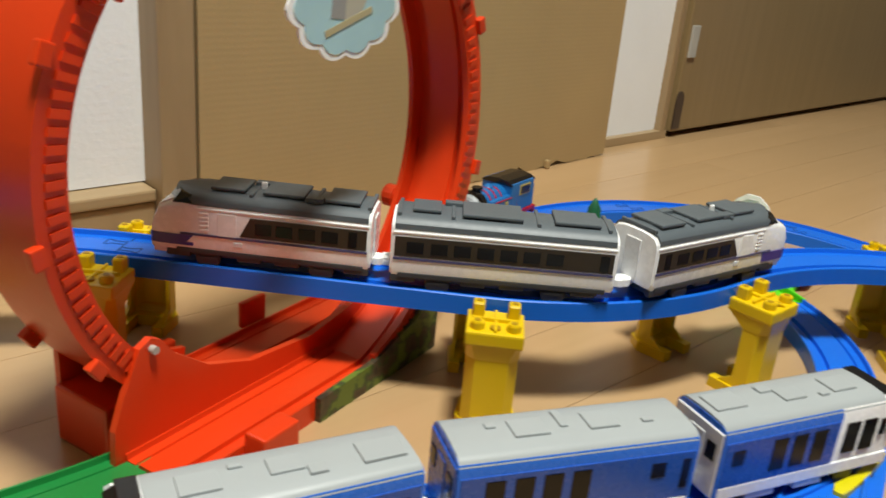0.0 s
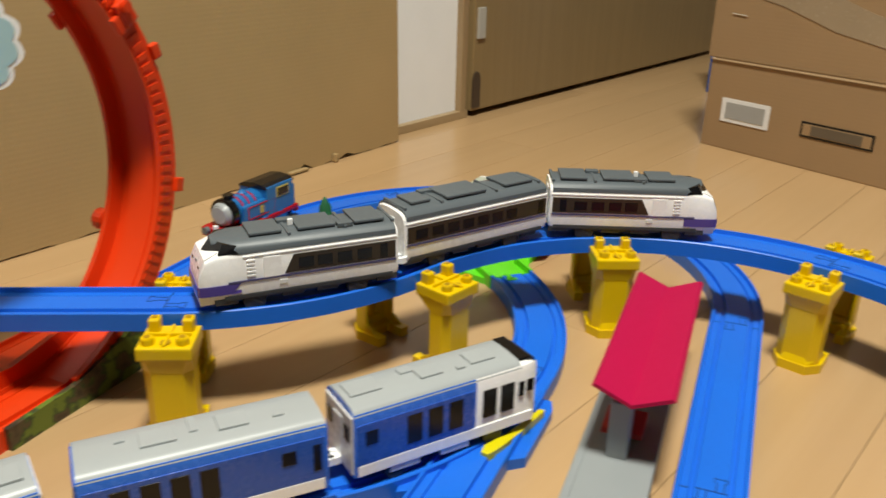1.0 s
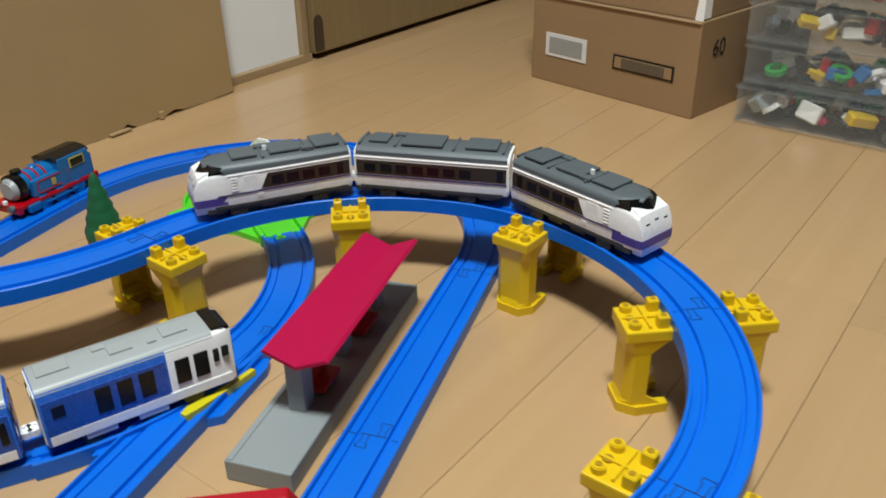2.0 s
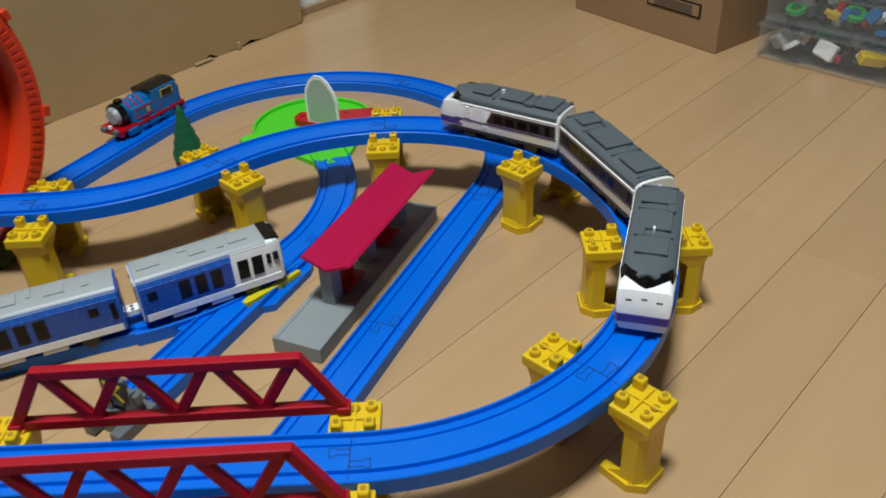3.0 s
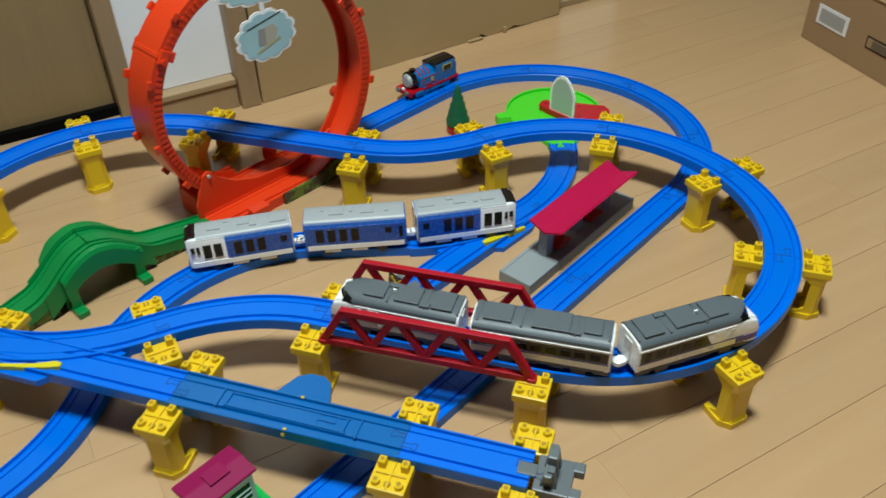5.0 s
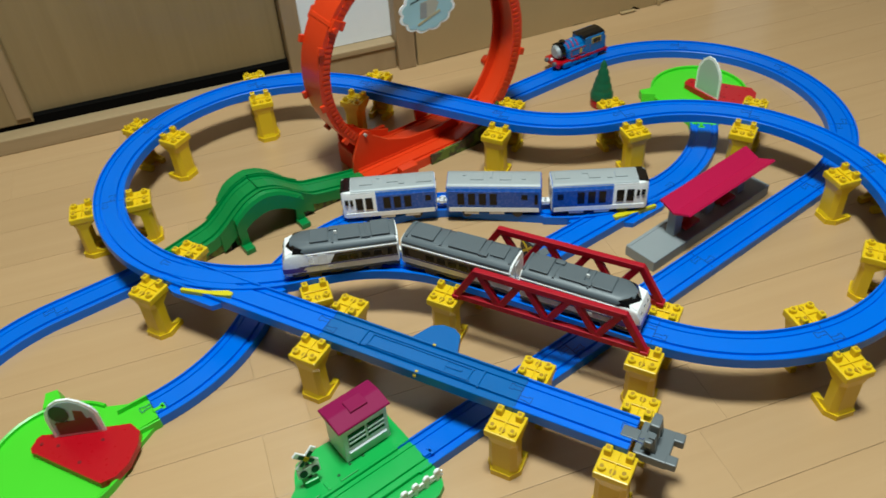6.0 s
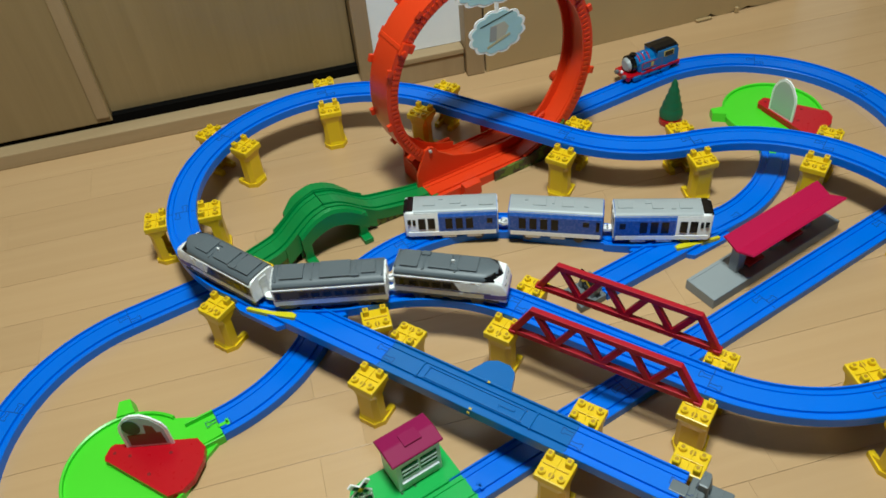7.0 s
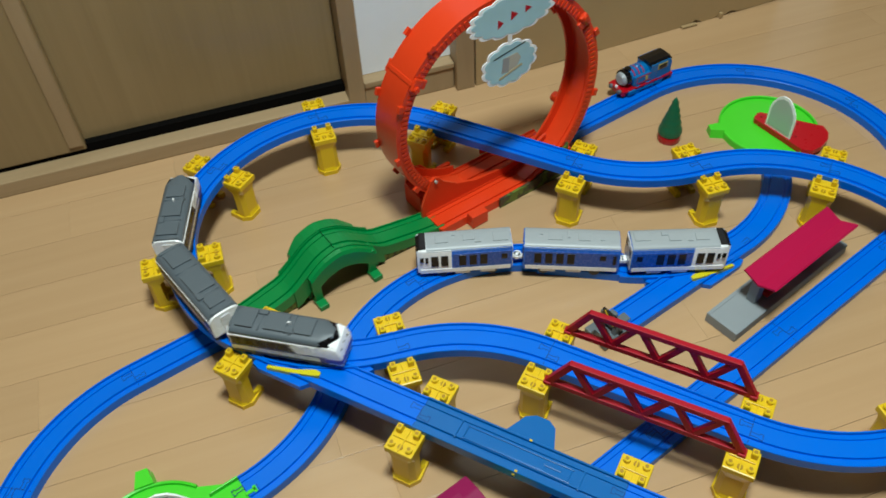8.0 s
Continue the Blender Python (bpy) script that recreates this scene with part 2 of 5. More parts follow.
def prism(pts, z0, z1, m=None, bevel=0.0):
    bm = bmesh.new()
    add_prism(bm, pts, z0, z1, m)
    if bevel:
        bmesh.ops.bevel(bm, geom=[e for e in bm.edges if e.calc_face_angle(0) > 0.6], offset=bevel, segments=2, affect="EDGES")
    return bm


def add_loft(bm, rings, closed=True, caps=True):
    """Rings of equal length, joined one to the next."""
    vs = [[bm.verts.new(p) for p in ring] for ring in rings]
    n = len(rings[0])
    for a, b in zip(vs, vs[1:]):
        for i in range(n if closed else n - 1):
            j = (i + 1) % n
            bm.faces.new((a[i], a[j], b[j], b[i]))
    if caps:
        bm.faces.new(vs[0][::-1])
        bm.faces.new(vs[-1])
    return [v for ring in vs for v in ring]


def loft(rings, closed=True, caps=True):
    bm = bmesh.new()
    add_loft(bm, rings, closed, caps)
    return bm


def turned(profile, seg=24):
    """A solid of revolution from (radius, z) rows."""
    bm = bmesh.new()
    rings = [[(r * math.cos(2 * math.pi * i / seg), r * math.sin(2 * math.pi * i / seg), z) for i in range(seg)] for r, z in profile]
    add_loft(bm, rings)
    return bm


# ---- the plan of the rails ----
L = R = 0.216
UP = 0.0585
RAIL_W, RAIL_H = 0.0385, 0.012


def step(x, y, h, kind):
    """The far end of a rail piece that starts at x, y with heading h (degrees)."""
    a = radians(h)
    if kind in "SHB":
        d = L if kind == "S" else L / 2
        return x + d * math.cos(a), y + d * math.sin(a), h
    turn = 45 if kind == "L" else -45
    a = radians(h + turn / 2)
    c = 2 * R * math.sin(radians(22.5))
    return x + c * math.cos(a), y + c * math.sin(a), h + turn


def along(x, y, h, kind, f):
    """Place and heading at the part f of a piece."""
    if kind in "SHB":
        d = (L if kind == "S" else L / 2) * f
        return x + d * math.cos(radians(h)), y + d * math.sin(radians(h)), h
    turn = (45 if kind == "L" else -45) * f
    c = 2 * R * math.sin(radians(abs(turn) / 2))
    a = radians(h + turn / 2)
    return x + c * math.cos(a), y + c * math.sin(a), h + turn


LOOP = "SLLLLLRSLLLLLR"
LOOP_START = [(0.0, 0.0, 0.0)]
for kind in LOOP:
    LOOP_START.append(step(*LOOP_START[-1], kind))
LENGTHS = [L if k == "S" else R * math.pi / 4 for k in LOOP]
TOTAL = sum(LENGTHS)


def on_loop(s):
    """Place and heading at s metres along the upper loop."""
    s %= TOTAL
    for start, kind, ln in zip(LOOP_START, LOOP, LENGTHS):
        if s <= ln:
            return along(*start, kind, s / ln)
        s -= ln
    return LOOP_START[0]


def rail_section(w=RAIL_W, h=RAIL_H):
    """Cross-section of a rail: rims, wheel grooves and a raised middle."""
    k = w / 2
    half = [(k, 0.0), (k, h - 0.0006), (k - 0.0006, h), (k - 0.0021, h), (k - 0.0026, h - 0.0030), (0.0118, h - 0.0030), (0.0113, h - 0.0046),
            (0.0093, h - 0.0046), (0.0088, h - 0.0018)]
    return half + [(-y, z) for y, z in reversed(half)]


def swept(kind, section, n=14, lift=None):
    """A rail from the origin along +x (or bending left or right)."""
    n = 1 if kind in "SHB" and lift is None else n
    rings = []
    for i in range(n + 1):
        x, y, h = along(0, 0, 0, kind, i / n)
        a = radians(h)
        up = lift(i / n) if lift else 0.0
        rings.append([(x - v * math.sin(a), y + v * math.cos(a), z + up) for v, z in section])
    return loft(rings)


def joint_tab(kind):
    """The jigsaw joint at the end of a rail: thin dark strips painted as the shade in the gap line and in the outline
    of its two tongues.
    """
    bm = bmesh.new()
    x, y, h = along(0, 0, 0, kind, 1.0)
    m = pose(x, y, 0, 0, 0, h)
    z = RAIL_H - 0.00175
    add_box(bm, (0, 0, z), (0.0007, 0.0172, 0.0004), 0.0, m)
    for sy in (1, -1):
        add_box(bm, (0, sy * 0.0142, RAIL_H - 0.0030), (0.0007, 0.0048, 0.0004), 0.0, m)
    for sx, cy in ((-1, 0.0045), (1, -0.0045)):
        for q in (0.0021, -0.0021):
            add_box(bm, (sx * 0.0045, cy + q, z), (0.009, 0.0006, 0.0004), 0.0, m)
        for q in (0.0034, -0.0034):
            add_box(bm, (sx * 0.0105, cy + q, z), (0.0036, 0.0006, 0.0004), 0.0, m)
        add_box(bm, (sx * 0.0123, cy, z), (0.0006, 0.0074, 0.0004), 0.0, m)
    return bm


RAIL_MESH = {}


def rail(x, y, h, kind, z=0.0, material=None, label="", tab=True):
    material = material or BLUE
    names = {"S": "straight_rail", "H": "short_rail", "L": "curved_rail", "R": "curved_rail"}
    words = {"S": "straight blue plastic toy rail", "H": "short straight blue plastic toy rail", "L": "curved blue plastic toy rail bending gently", "R": "curved blue plastic toy rail bending gently"}
    where = "raised on yellow piers" if z > 0.01 else "lying on the wooden floor"
    key = (kind, material.name)
    if key not in RAIL_MESH:
        ob = part(names[kind], swept(kind, rail_section()), material)
        RAIL_MESH[key] = ob.data
        t = part("joint_gap", joint_tab(kind), GAPSHADE, ob)
        RAIL_MESH[key, 1] = t.data
    else:
        ob = new(names[kind], RAIL_MESH[key])
        t = new("joint_gap", RAIL_MESH[key, 1])
        t.parent = ob
    ob.matrix_basis = pose(x, y, z, 0, 0, h)
    return tagged(ob, label or words[kind] + " " + where, "toy rail", "blue rail pieces")


def rails(x, y, h, kinds, z=0.0):
    for k in kinds:
        rail(x, y, h, k, z)
        x, y, h = step(x, y, h, k)
    return x, y, h


# ---- room ----
WALL_A, WALL_H = (-0.86, -0.06), 47.1
ROOM_H = 2.4


def wall_pose(s, d, z):
    """A place on the long wall: s along it, d out into the room."""
    a = radians(WALL_H)
    return pose(WALL_A[0] + s * math.cos(a) + d * math.sin(a), WALL_A[1] + s * math.sin(a) - d * math.cos(a), z, 0, 0, WALL_H)


def setting(name, bm, material, m, label):
    return tagged(part(name, bm, material, None, "", m), label, name.split("_")[0], "", "structure")


def room():
    setting("wall_back", box((0.6, 0.17, 1.2), (4.6, 0.12, 2.4)), PLASTER, wall_pose(0, 0, 0), "beige plaster wall behind doors and panels")
    # three walls and the ceiling are added out of view to close the room
    setting("wall_east", box((0, 0, 1.2), (0.12, 4.2, 2.4)), PLASTER, wall_pose(2.75, 1.9, 0), "added unseen beige wall closing the room, dark to limit bounced light")
    setting("wall_west", box((0, 0, 1.2), (0.12, 4.2, 2.4)), PLASTER, wall_pose(-1.6, 1.9, 0), "added unseen beige wall closing the room, dark to limit bounced light")
    setting("wall_front", box((0, 0, 1.2), (4.5, 0.12, 2.4)), PLASTER, wall_pose(0.6, 3.9, 0), "added unseen beige wall closing the room, dark to limit bounced light")
    setting("ceiling", box((0.6, -1.9, 2.45), (4.6, 4.4, 0.1)), PLASTER, wall_pose(0, 0, 0), "added unseen dark beige ceiling, toned to limit bounced light")
    lamp = thing("ceiling_lamp", pose(LAMP[0], LAMP[1], 0), "round white ceiling lamp with a lit diffuser", "ceiling lamp")
    part("base", turned([(0.23, 2.345), (0.235, 2.36), (0.235, 2.40)], 40), WHITE, lamp)
    part("diffuser", turned([(0.20, 2.312), (0.222, 2.318), (0.228, 2.344)], 40), LAMPGLOW, lamp)
    # closet doors, slot and sill
    for i, (s0, s1, d) in enumerate(((-1.54, -0.62, -0.046), (-0.63, 0.165, -0.030), (0.155, 0.5585, -0.046))):
        door = tagged(part("closet_door", box(((s1 - s0) / 2, 0.0, 1.0), (s1 - s0, 0.026, 1.934), 0.002), DOORWOOD, None, "", wall_pose(s0, d, 0)), "flat tan veneered sliding closet door", "door", "sliding closet doors", "structure")
        if i < 2:
            part("edge_strip", box((s1 - s0 - 0.012, -0.0145, 1.0), (0.020, 0.004, 1.915), 0.001), FRAMEWOOD, door)
    # the track slot is a solid black box, its shade put into the colour
    setting("sill_slot", box((-0.49, 0.0, 0.02), (2.10, 0.06, 0.04)), SLOTSHADE, wall_pose(0, -0.050, 0), "black box standing for the shade in the sliding-door track slot")
    setting("sill", box((-0.49, 0.0, 0.0125), (2.10, 0.030, 0.025), 0.002), SILLWOOD, wall_pose(0, -0.008, 0), "light wooden sill under the closet doors")
    # black strip painted as the shade between closet door and post
    setting("door_gap", box((0.5595, 0.0, 1.0), (0.0018, 0.02, 2.0)), SLOTSHADE, wall_pose(0, -0.05, 0), "black strip standing for the shade in the gap beside the closet door")
    setting("frame_post_1", box((0.573, 0.0, 1.02), (0.026, 0.05, 2.04), 0.002), FRAMEWOOD, wall_pose(0, -0.020, 0), "light wooden door post")
    setting("wall_panel_1", box((0.66, 0.0, 1.02), (0.15, 0.03, 2.0)), PAPER, wall_pose(0, -0.03, 0.03), "white papered wall strip between posts")
    setting("baseboard", box((0.66, 0.0, 0.019), (0.148, 0.022, 0.038), 0.002), FRAMEWOOD, wall_pose(0, -0.006, 0), "wooden baseboard under the white wall strip")
    setting("baseboard_cap", box((0.66, 0.0, 0.044), (0.148, 0.028, 0.010), 0.002), SILLWOOD, wall_pose(0, -0.006, 0), "pale moulding on top of the baseboard")
    setting("frame_post_2", box((0.750, 0.0, 1.02), (0.030, 0.05, 2.04), 0.002), FRAMEWOOD, wall_pose(0, -0.008, 0), "light wooden post beside the cardboard")
    setting("wall_panel_2", box((1.41, 0.0, 1.0), (0.26, 0.03, 2.0)), PAPER, wall_pose(0.022, -0.069, 0.012), "white papered wall strip beside the cardboard")
    setting("floor_trim", box((1.42, 0.0, 0.006), (0.22, 0.03, 0.012), 0.001), SILLWOOD, wall_pose(0.022, -0.058, 0), "thin wooden floor trim under the wall strip")
    setting("frame_post_3", box((1.519, 0.0, 1.02), (0.014, 0.05, 2.04), 0.002), FRAMEWOOD, wall_pose(0.022, -0.068, 0), "narrow wooden door post")
    # another black strip, in place of the shadow along the sliding door
    setting("door_shadow", box((1.530, 0.0, 1.0), (0.008, 0.03, 2.0)), SLOTSHADE, wall_pose(0.022, -0.074, 0), "black strip standing for the shade in the gap beside the sliding door")
    door = tagged(part("door_1", box((1.0, 0.0, 1.0), (0.972, 0.028, 1.99), 0.002), DOORWOOD, None, "", wall_pose(1.044, -0.054, 0.004)), "tan veneered sliding door with a recessed pull", "door", "", "structure")
    part("door_handle", box((0.530, -0.0155, 0.138), (0.018, 0.004, 0.046), 0.001), STEEL, door, "small pale rectangular metal pull")
    part("bottom_fitting", prism([(-0.009, 0.0), (0.009, 0.0), (0.009, 0.045), (0.006, 0.053), (0.0, 0.056), (-0.006, 0.053), (-0.009, 0.045)], 0.0, 0.003, pose(0.522, -0.0140, 0.010, 90, 0, 0)), BRONZE, door, "dark bronze rounded fitting")
    # the loose cardboard sheet that leans on the wall
    sheet = thing("cardboard_sheet", wall_pose(0.768, 0.010, 0) @ pose(0, 0, 0, 0, 0, 3.2), "large brown corrugated cardboard sheet leaning on the wall", "cardboard")
    bm = bmesh.new()
    outline = [(0.0, 0.0)]
    rnd = random.Random(5)
    for i in range(1, 40):
        outline.append((0.600 * i / 40, rnd.uniform(-0.0008, 0.0022) + (0.006 if i in (28, 33) else 0.0)))
    outline += [(0.600, 0.003), (0.583, 0.95), (0.0, 0.95)]
    add_prism(bm, outline, 0.0, 0.005, pose(0, 0, 0, 90, 0, 0))
    part("sheet", bm, CARD, sheet)
    part("torn_flap", box((0.405, -0.009, 0.003), (0.030, 0.007, 0.003), 0.001, pose(0, 0, 0, 0, 0, 0)), CARD, sheet, "frayed cardboard flap")
    part("torn_flap", box((0.470, -0.009, 0.006), (0.006, 0.006, 0.010), 0.001), CARD, sheet, "frayed cardboard flap")
    part("crease", box((0.35, -0.0058, 0.205), (0.40, 0.0012, 0.0016), 0.0004, pose(0, 0, 0, 0, -4, 0)), CARD, sheet)


room()

# ---- upper line ----
for start, kind in list(zip(LOOP_START, LOOP))[:12] + [(LOOP_START[13], "R")]:
    rail(*start, kind, UP)
J = {"J%d" % i: LOOP_START[i + 1] for i in range(12)}
J["J13"], J["JS1"] = LOOP_START[0], LOOP_START[13]
J["JS2"] = step(*J["J11"], "S")
J["JB"] = step(*J["JS2"], "S")
J["JE"] = step(*J["JB"], "H")


def switch(x, y, h, z, bend, label):
    """A point: a straight and a curve in one casting, with a yellow tongue."""
    root = thing("switch_rail", pose(x, y, z, 0, 0, h), label, "toy rail", "rail switches")
    part("straight_track", swept("S", rail_section()), BLUE, root)
    sect = [(v, w + 0.0006) for v, w in rail_section()]
    part("curved_track", swept(bend, sect), BLUE, root)
    side = 1 if bend == "L" else -1
    web = [(0.05, side * 0.016), (0.135, side * 0.012), (0.145, side * 0.026), (0.12, side * 0.030)]
    part("web", prism(web, 0.0, RAIL_H - 0.0036), BLUE, root)
    part("lever_pad", prism([(0.020, -side * 0.018), (0.092, -side * 0.018), (0.084, -side * 0.0275), (0.030, -side * 0.0275), (0.020, -side * 0.024)], 0.0, 0.007, None, 0.001), BLUE, root)
    outline = [(0.040, -side * 0.0215), (0.072, -side * 0.0125), (0.090, -side * 0.0040), (0.097, -side * 0.0045), (0.098, -side * 0.0090), (0.090, -side * 0.0125), (0.070, -side * 0.0185), (0.040, -side * 0.0250)]
    part("lever", prism(outline, RAIL_H - 0.0045, RAIL_H + 0.0004, None, 0.0006), LEVER, root, "yellow switch tongue lying across the rail")
    part("joint_gap", joint_tab("S"), GAPSHADE, root)
    part("joint_gap", joint_tab(bend), GAPSHADE, root)
    return root


switch(*J["J11"][:2], J["J11"][2], UP, "L", "blue toy rail switch with a yellow lever on piers")


def bridge_rail():
    """The deeper blue straight with a moulded slider well and side wing."""
    x, y, h = J["JS2"]
    root = thing("slider_rail", pose(x, y, UP, 0, 0, h), "darker blue straight toy rail with a moulded well and side wing", "toy rail")
    part("track", swept("S", rail_section(0.040)), DEEP, root)
    part("wing", prism([(0.085, 0.018), (0.140, 0.018), (0.131, 0.044), (0.122, 0.050), (0.108, 0.050), (0.098, 0.044)], 0.0, 0.008, None, 0.001), DEEP, root)
    z = RAIL_H - 0.0014
    for c, size in (((0.108, 0.0072, z), (0.115, 0.0016, 0.0024)), ((0.108, -0.0072, z), (0.115, 0.0016, 0.0024)), ((0.052, 0, z), (0.0018, 0.017, 0.0024)), ((0.044, 0, z), (0.0018, 0.022, 0.0024)), ((0.163, 0, z), (0.0018, 0.017, 0.0024)), ((0.175, 0, z), (0.0018, 0.022, 0.0024))):
        part("well_rim", box(c, size, 0.0005), DEEP, root)
    part("slider", box((0.108, 0, RAIL_H - 0.0019), (0.060, 0.0125, 0.0016), 0.0005), DEEP, root)
    part("catch", box((0.145, 0.001, RAIL_H - 0.0010), (0.018, 0.003, 0.0012), 0.0005, pose(0, 0, 0, 0, 0, 0)), DEEP, root)
    for px, py in ((0.115, 0.0185), (0.115, -0.0185)):
        part("mark", box((px, py, RAIL_H + 0.0002), (0.003, 0.0022, 0.0012), 0.0003), YELLOW, root, "small yellow paint mark")
    part("mark", box((0.113, -0.0203, 0.006), (0.003, 0.0008, 0.003), 0.0002), YELLOW, root, "small yellow paint mark")
    part("joint_gap", joint_tab("S"), GAPSHADE, root)


bridge_rail()
rail(*J["JB"], "H", UP, None, "short blue dead-end toy rail raised on yellow piers", False)


def buffer_stop(x, y, h, z, label):
    root = thing("buffer_stop", pose(x, y, z, 0, 0, h), label, "buffer stop", "buffer stops")
    part("base", box((0.016, 0, 0.005), (0.030, 0.036, 0.010), 0.0012), STOPGREY, root)
    part("tongue", box((-0.006, 0.0, 0.0098), (0.016, 0.012, 0.003), 0.0006), STOPGREY, root)
    pts = [(0.006, 0.009), (0.020, 0.009), (0.017, 0.030), (0.012, 0.030)]
    for sy in (-0.010, 0.010):
        bm = bmesh.new()
        add_prism(bm, pts, -0.003, 0.003, Matrix.Translation((0, sy, 0)) @ pose(0, 0, 0, 90, 0, 0))
        part("brace", bm, STOPGREY, root)
    part("beam", box((0.0125, 0, 0.024), (0.007, 0.034, 0.008), 0.0012), STOPGREY, root)
    part("post", box((0.014, 0, 0.026), (0.009, 0.010, 0.022), 0.0015), STOPGREY, root)
    for sy in (-0.013, 0.013):
        part("prong", box((0.034, sy, 0.006), (0.010, 0.010, 0.009), 0.0012), STOPGREY, root)
    return root


buffer_stop(J["JE"][0] + 0.003, J["JE"][1], J["JE"][2], UP, "dark grey plastic buffer stop ending the raised rail")


def pier(m, label):
    """A block pier: forked foot, column set to the outside and open to the line, studded cap. Local +x points away from the rail."""
    root = thing("pier", m @ Matrix.Diagonal((0.88, 0.86, 1.0, 1)), label, "bridge pier", "yellow block piers")
    foot = [(-0.0200, -0.0175), (0.005, -0.0200), (0.0172, -0.0115), (0.0172, 0.0115), (0.005, 0.0200), (-0.0200, 0.0175), (-0.0200, 0.0095), (-0.003, 0.0095), (-0.003, -0.0095), (-0.0200, -0.0095)]
    part("foot", prism(foot, 0.0, 0.0070, None, 0.0008), YELLOW, root)
    part("toe", loft([[(0.0162, -0.0105, 0.0065), (0.0162, 0.0105, 0.0065), (0.004, 0.0185, 0.0065), (0.004, -0.0185, 0.0065)], [(0.0138, -0.0080, 0.0125), (0.0138, 0.0080, 0.0125), (0.0085, 0.0165, 0.0105), (0.0085, -0.0165, 0.0105)]]), YELLOW, root)
    for side in (1, -1):
        part("gusset", loft([[(-0.0150, side * 0.0166, 0.0065), (-0.002, side * 0.0166, 0.0065), (-0.002, side * 0.0140, 0.0065), (-0.0150, side * 0.0140, 0.0065)], [(-0.003, side * 0.0166, 0.0135), (-0.002, side * 0.0166, 0.0135), (-0.002, side * 0.0140, 0.0135), (-0.003, side * 0.0140, 0.0135)]]), YELLOW, root)
    col = [(-0.003, -0.0168), (0.0085, -0.0168), (0.0140, -0.0105), (0.0140, 0.0105), (0.0085, 0.0168), (-0.003, 0.0168), (-0.003, 0.0140), (0.0072, 0.0140), (0.0112, 0.0090), (0.0112, -0.0090), (0.0072, -0.0140), (-0.003, -0.0140)]
    part("column", prism(col, 0.006, 0.057, None, 0.0005), YELLOW, root)
    flare = loft([[(-0.003, -0.0170, 0.0470), (0.0087, -0.0170, 0.0470), (0.0142, -0.0107, 0.0470), (0.0142, 0.0107, 0.0470), (0.0087, 0.0170, 0.0470), (-0.003, 0.0170, 0.0470)], [(-0.0155, -0.0178, 0.0565), (0.0120, -0.0178, 0.0565), (0.0160, -0.0140, 0.0565), (0.0160, 0.0140, 0.0565), (0.0120, 0.0178, 0.0565), (-0.0155, 0.0178, 0.0565)]])
    part("flare", flare, YELLOW, root)
    part("cap", box((0.0, 0, 0.0603), (0.034, 0.0370, 0.0085), 0.0014), YELLOW, root)
    for sx, top in ((-0.0105, 0.0727), (0.0095, 0.0690)):
        for sy in (-0.0115, 0.0115):
            bm = bmesh.new()
            h = top - 0.0635
            if sx < 0:
                add_box(bm, (sx, sy, 0.0635 + h / 2), (0.0088, 0.0078, h), 0.0010, None, 1)
            else:
                add_cyl(bm, Matrix.Translation((sx, sy, 0.0635 + h / 2)), 0.0045, h, 16, None, 0.0007)
            stud = part("stud", bm, YELLOW, root)
            # raised disc in darker yellow, painted as the shade inside a stud hole
            bm = bmesh.new()
            add_cyl(bm, Matrix.Translation((sx, sy, top + 0.0001)), 0.0022, 0.0006, 12)
            part("stud_hole_shade", bm, PIERDEEP, stud)
    part("cross_rib", box((-0.001, 0, 0.0655), (0.0018, 0.030, 0.0025), 0.0004), YELLOW, root)
    part("cross_rib", box((0.0, 0, 0.0652), (0.030, 0.0018, 0.0020), 0.0004), YELLOW, root)
    # the socket is a darker disc too, its inner shade put into the colour
    bm = bmesh.new()
    add_cyl(bm, Matrix.Translation((0.0095, 0, 0.0652)), 0.0034, 0.0012, 14)
    part("socket_shade", bm, PIERDEEP, root)
    return root


PIERDEEP = plastic("pier_hole_shade_plastic", (0.42, 0.23, 0.004), 0.5, 0.1)
PIER_OUT = 0.0345
first_pier = None
for name in ("J0", "J1", "J2", "J3", "J4", "J5", "J6", "J7", "J8", "J9", "J10", "J11", "J13", "JS1", "JS2", "JB", "JE"):
    x, y, h = J[name]
    for side in (1, -1):
        if name == "JS1" and side == -1:
            out, sl = 0.0345, -0.002
        elif name == "JS2" and side == 1:
            out, sl = 0.0345, 0.004
        elif name == "J6" and side == 1:
            out, sl = 0.0375, -0.0100
        else:
            out, sl = PIER_OUT, 0.0
        a = radians(h + 90 * side)
        px = x + out * math.cos(a) + sl * math.cos(radians(h))
        py = y + out * math.sin(a) + sl * math.sin(radians(h))
        if name == "JE":
            px, py = px - 0.005, py
        m = pose(px, py, 0, 0, 0, h + 90 * side)
        if first_pier is None:
            first_pier = pier(m, "yellow plastic block pier with studs holding a raised rail")
        else:
            copy_thing(first_pier, m)


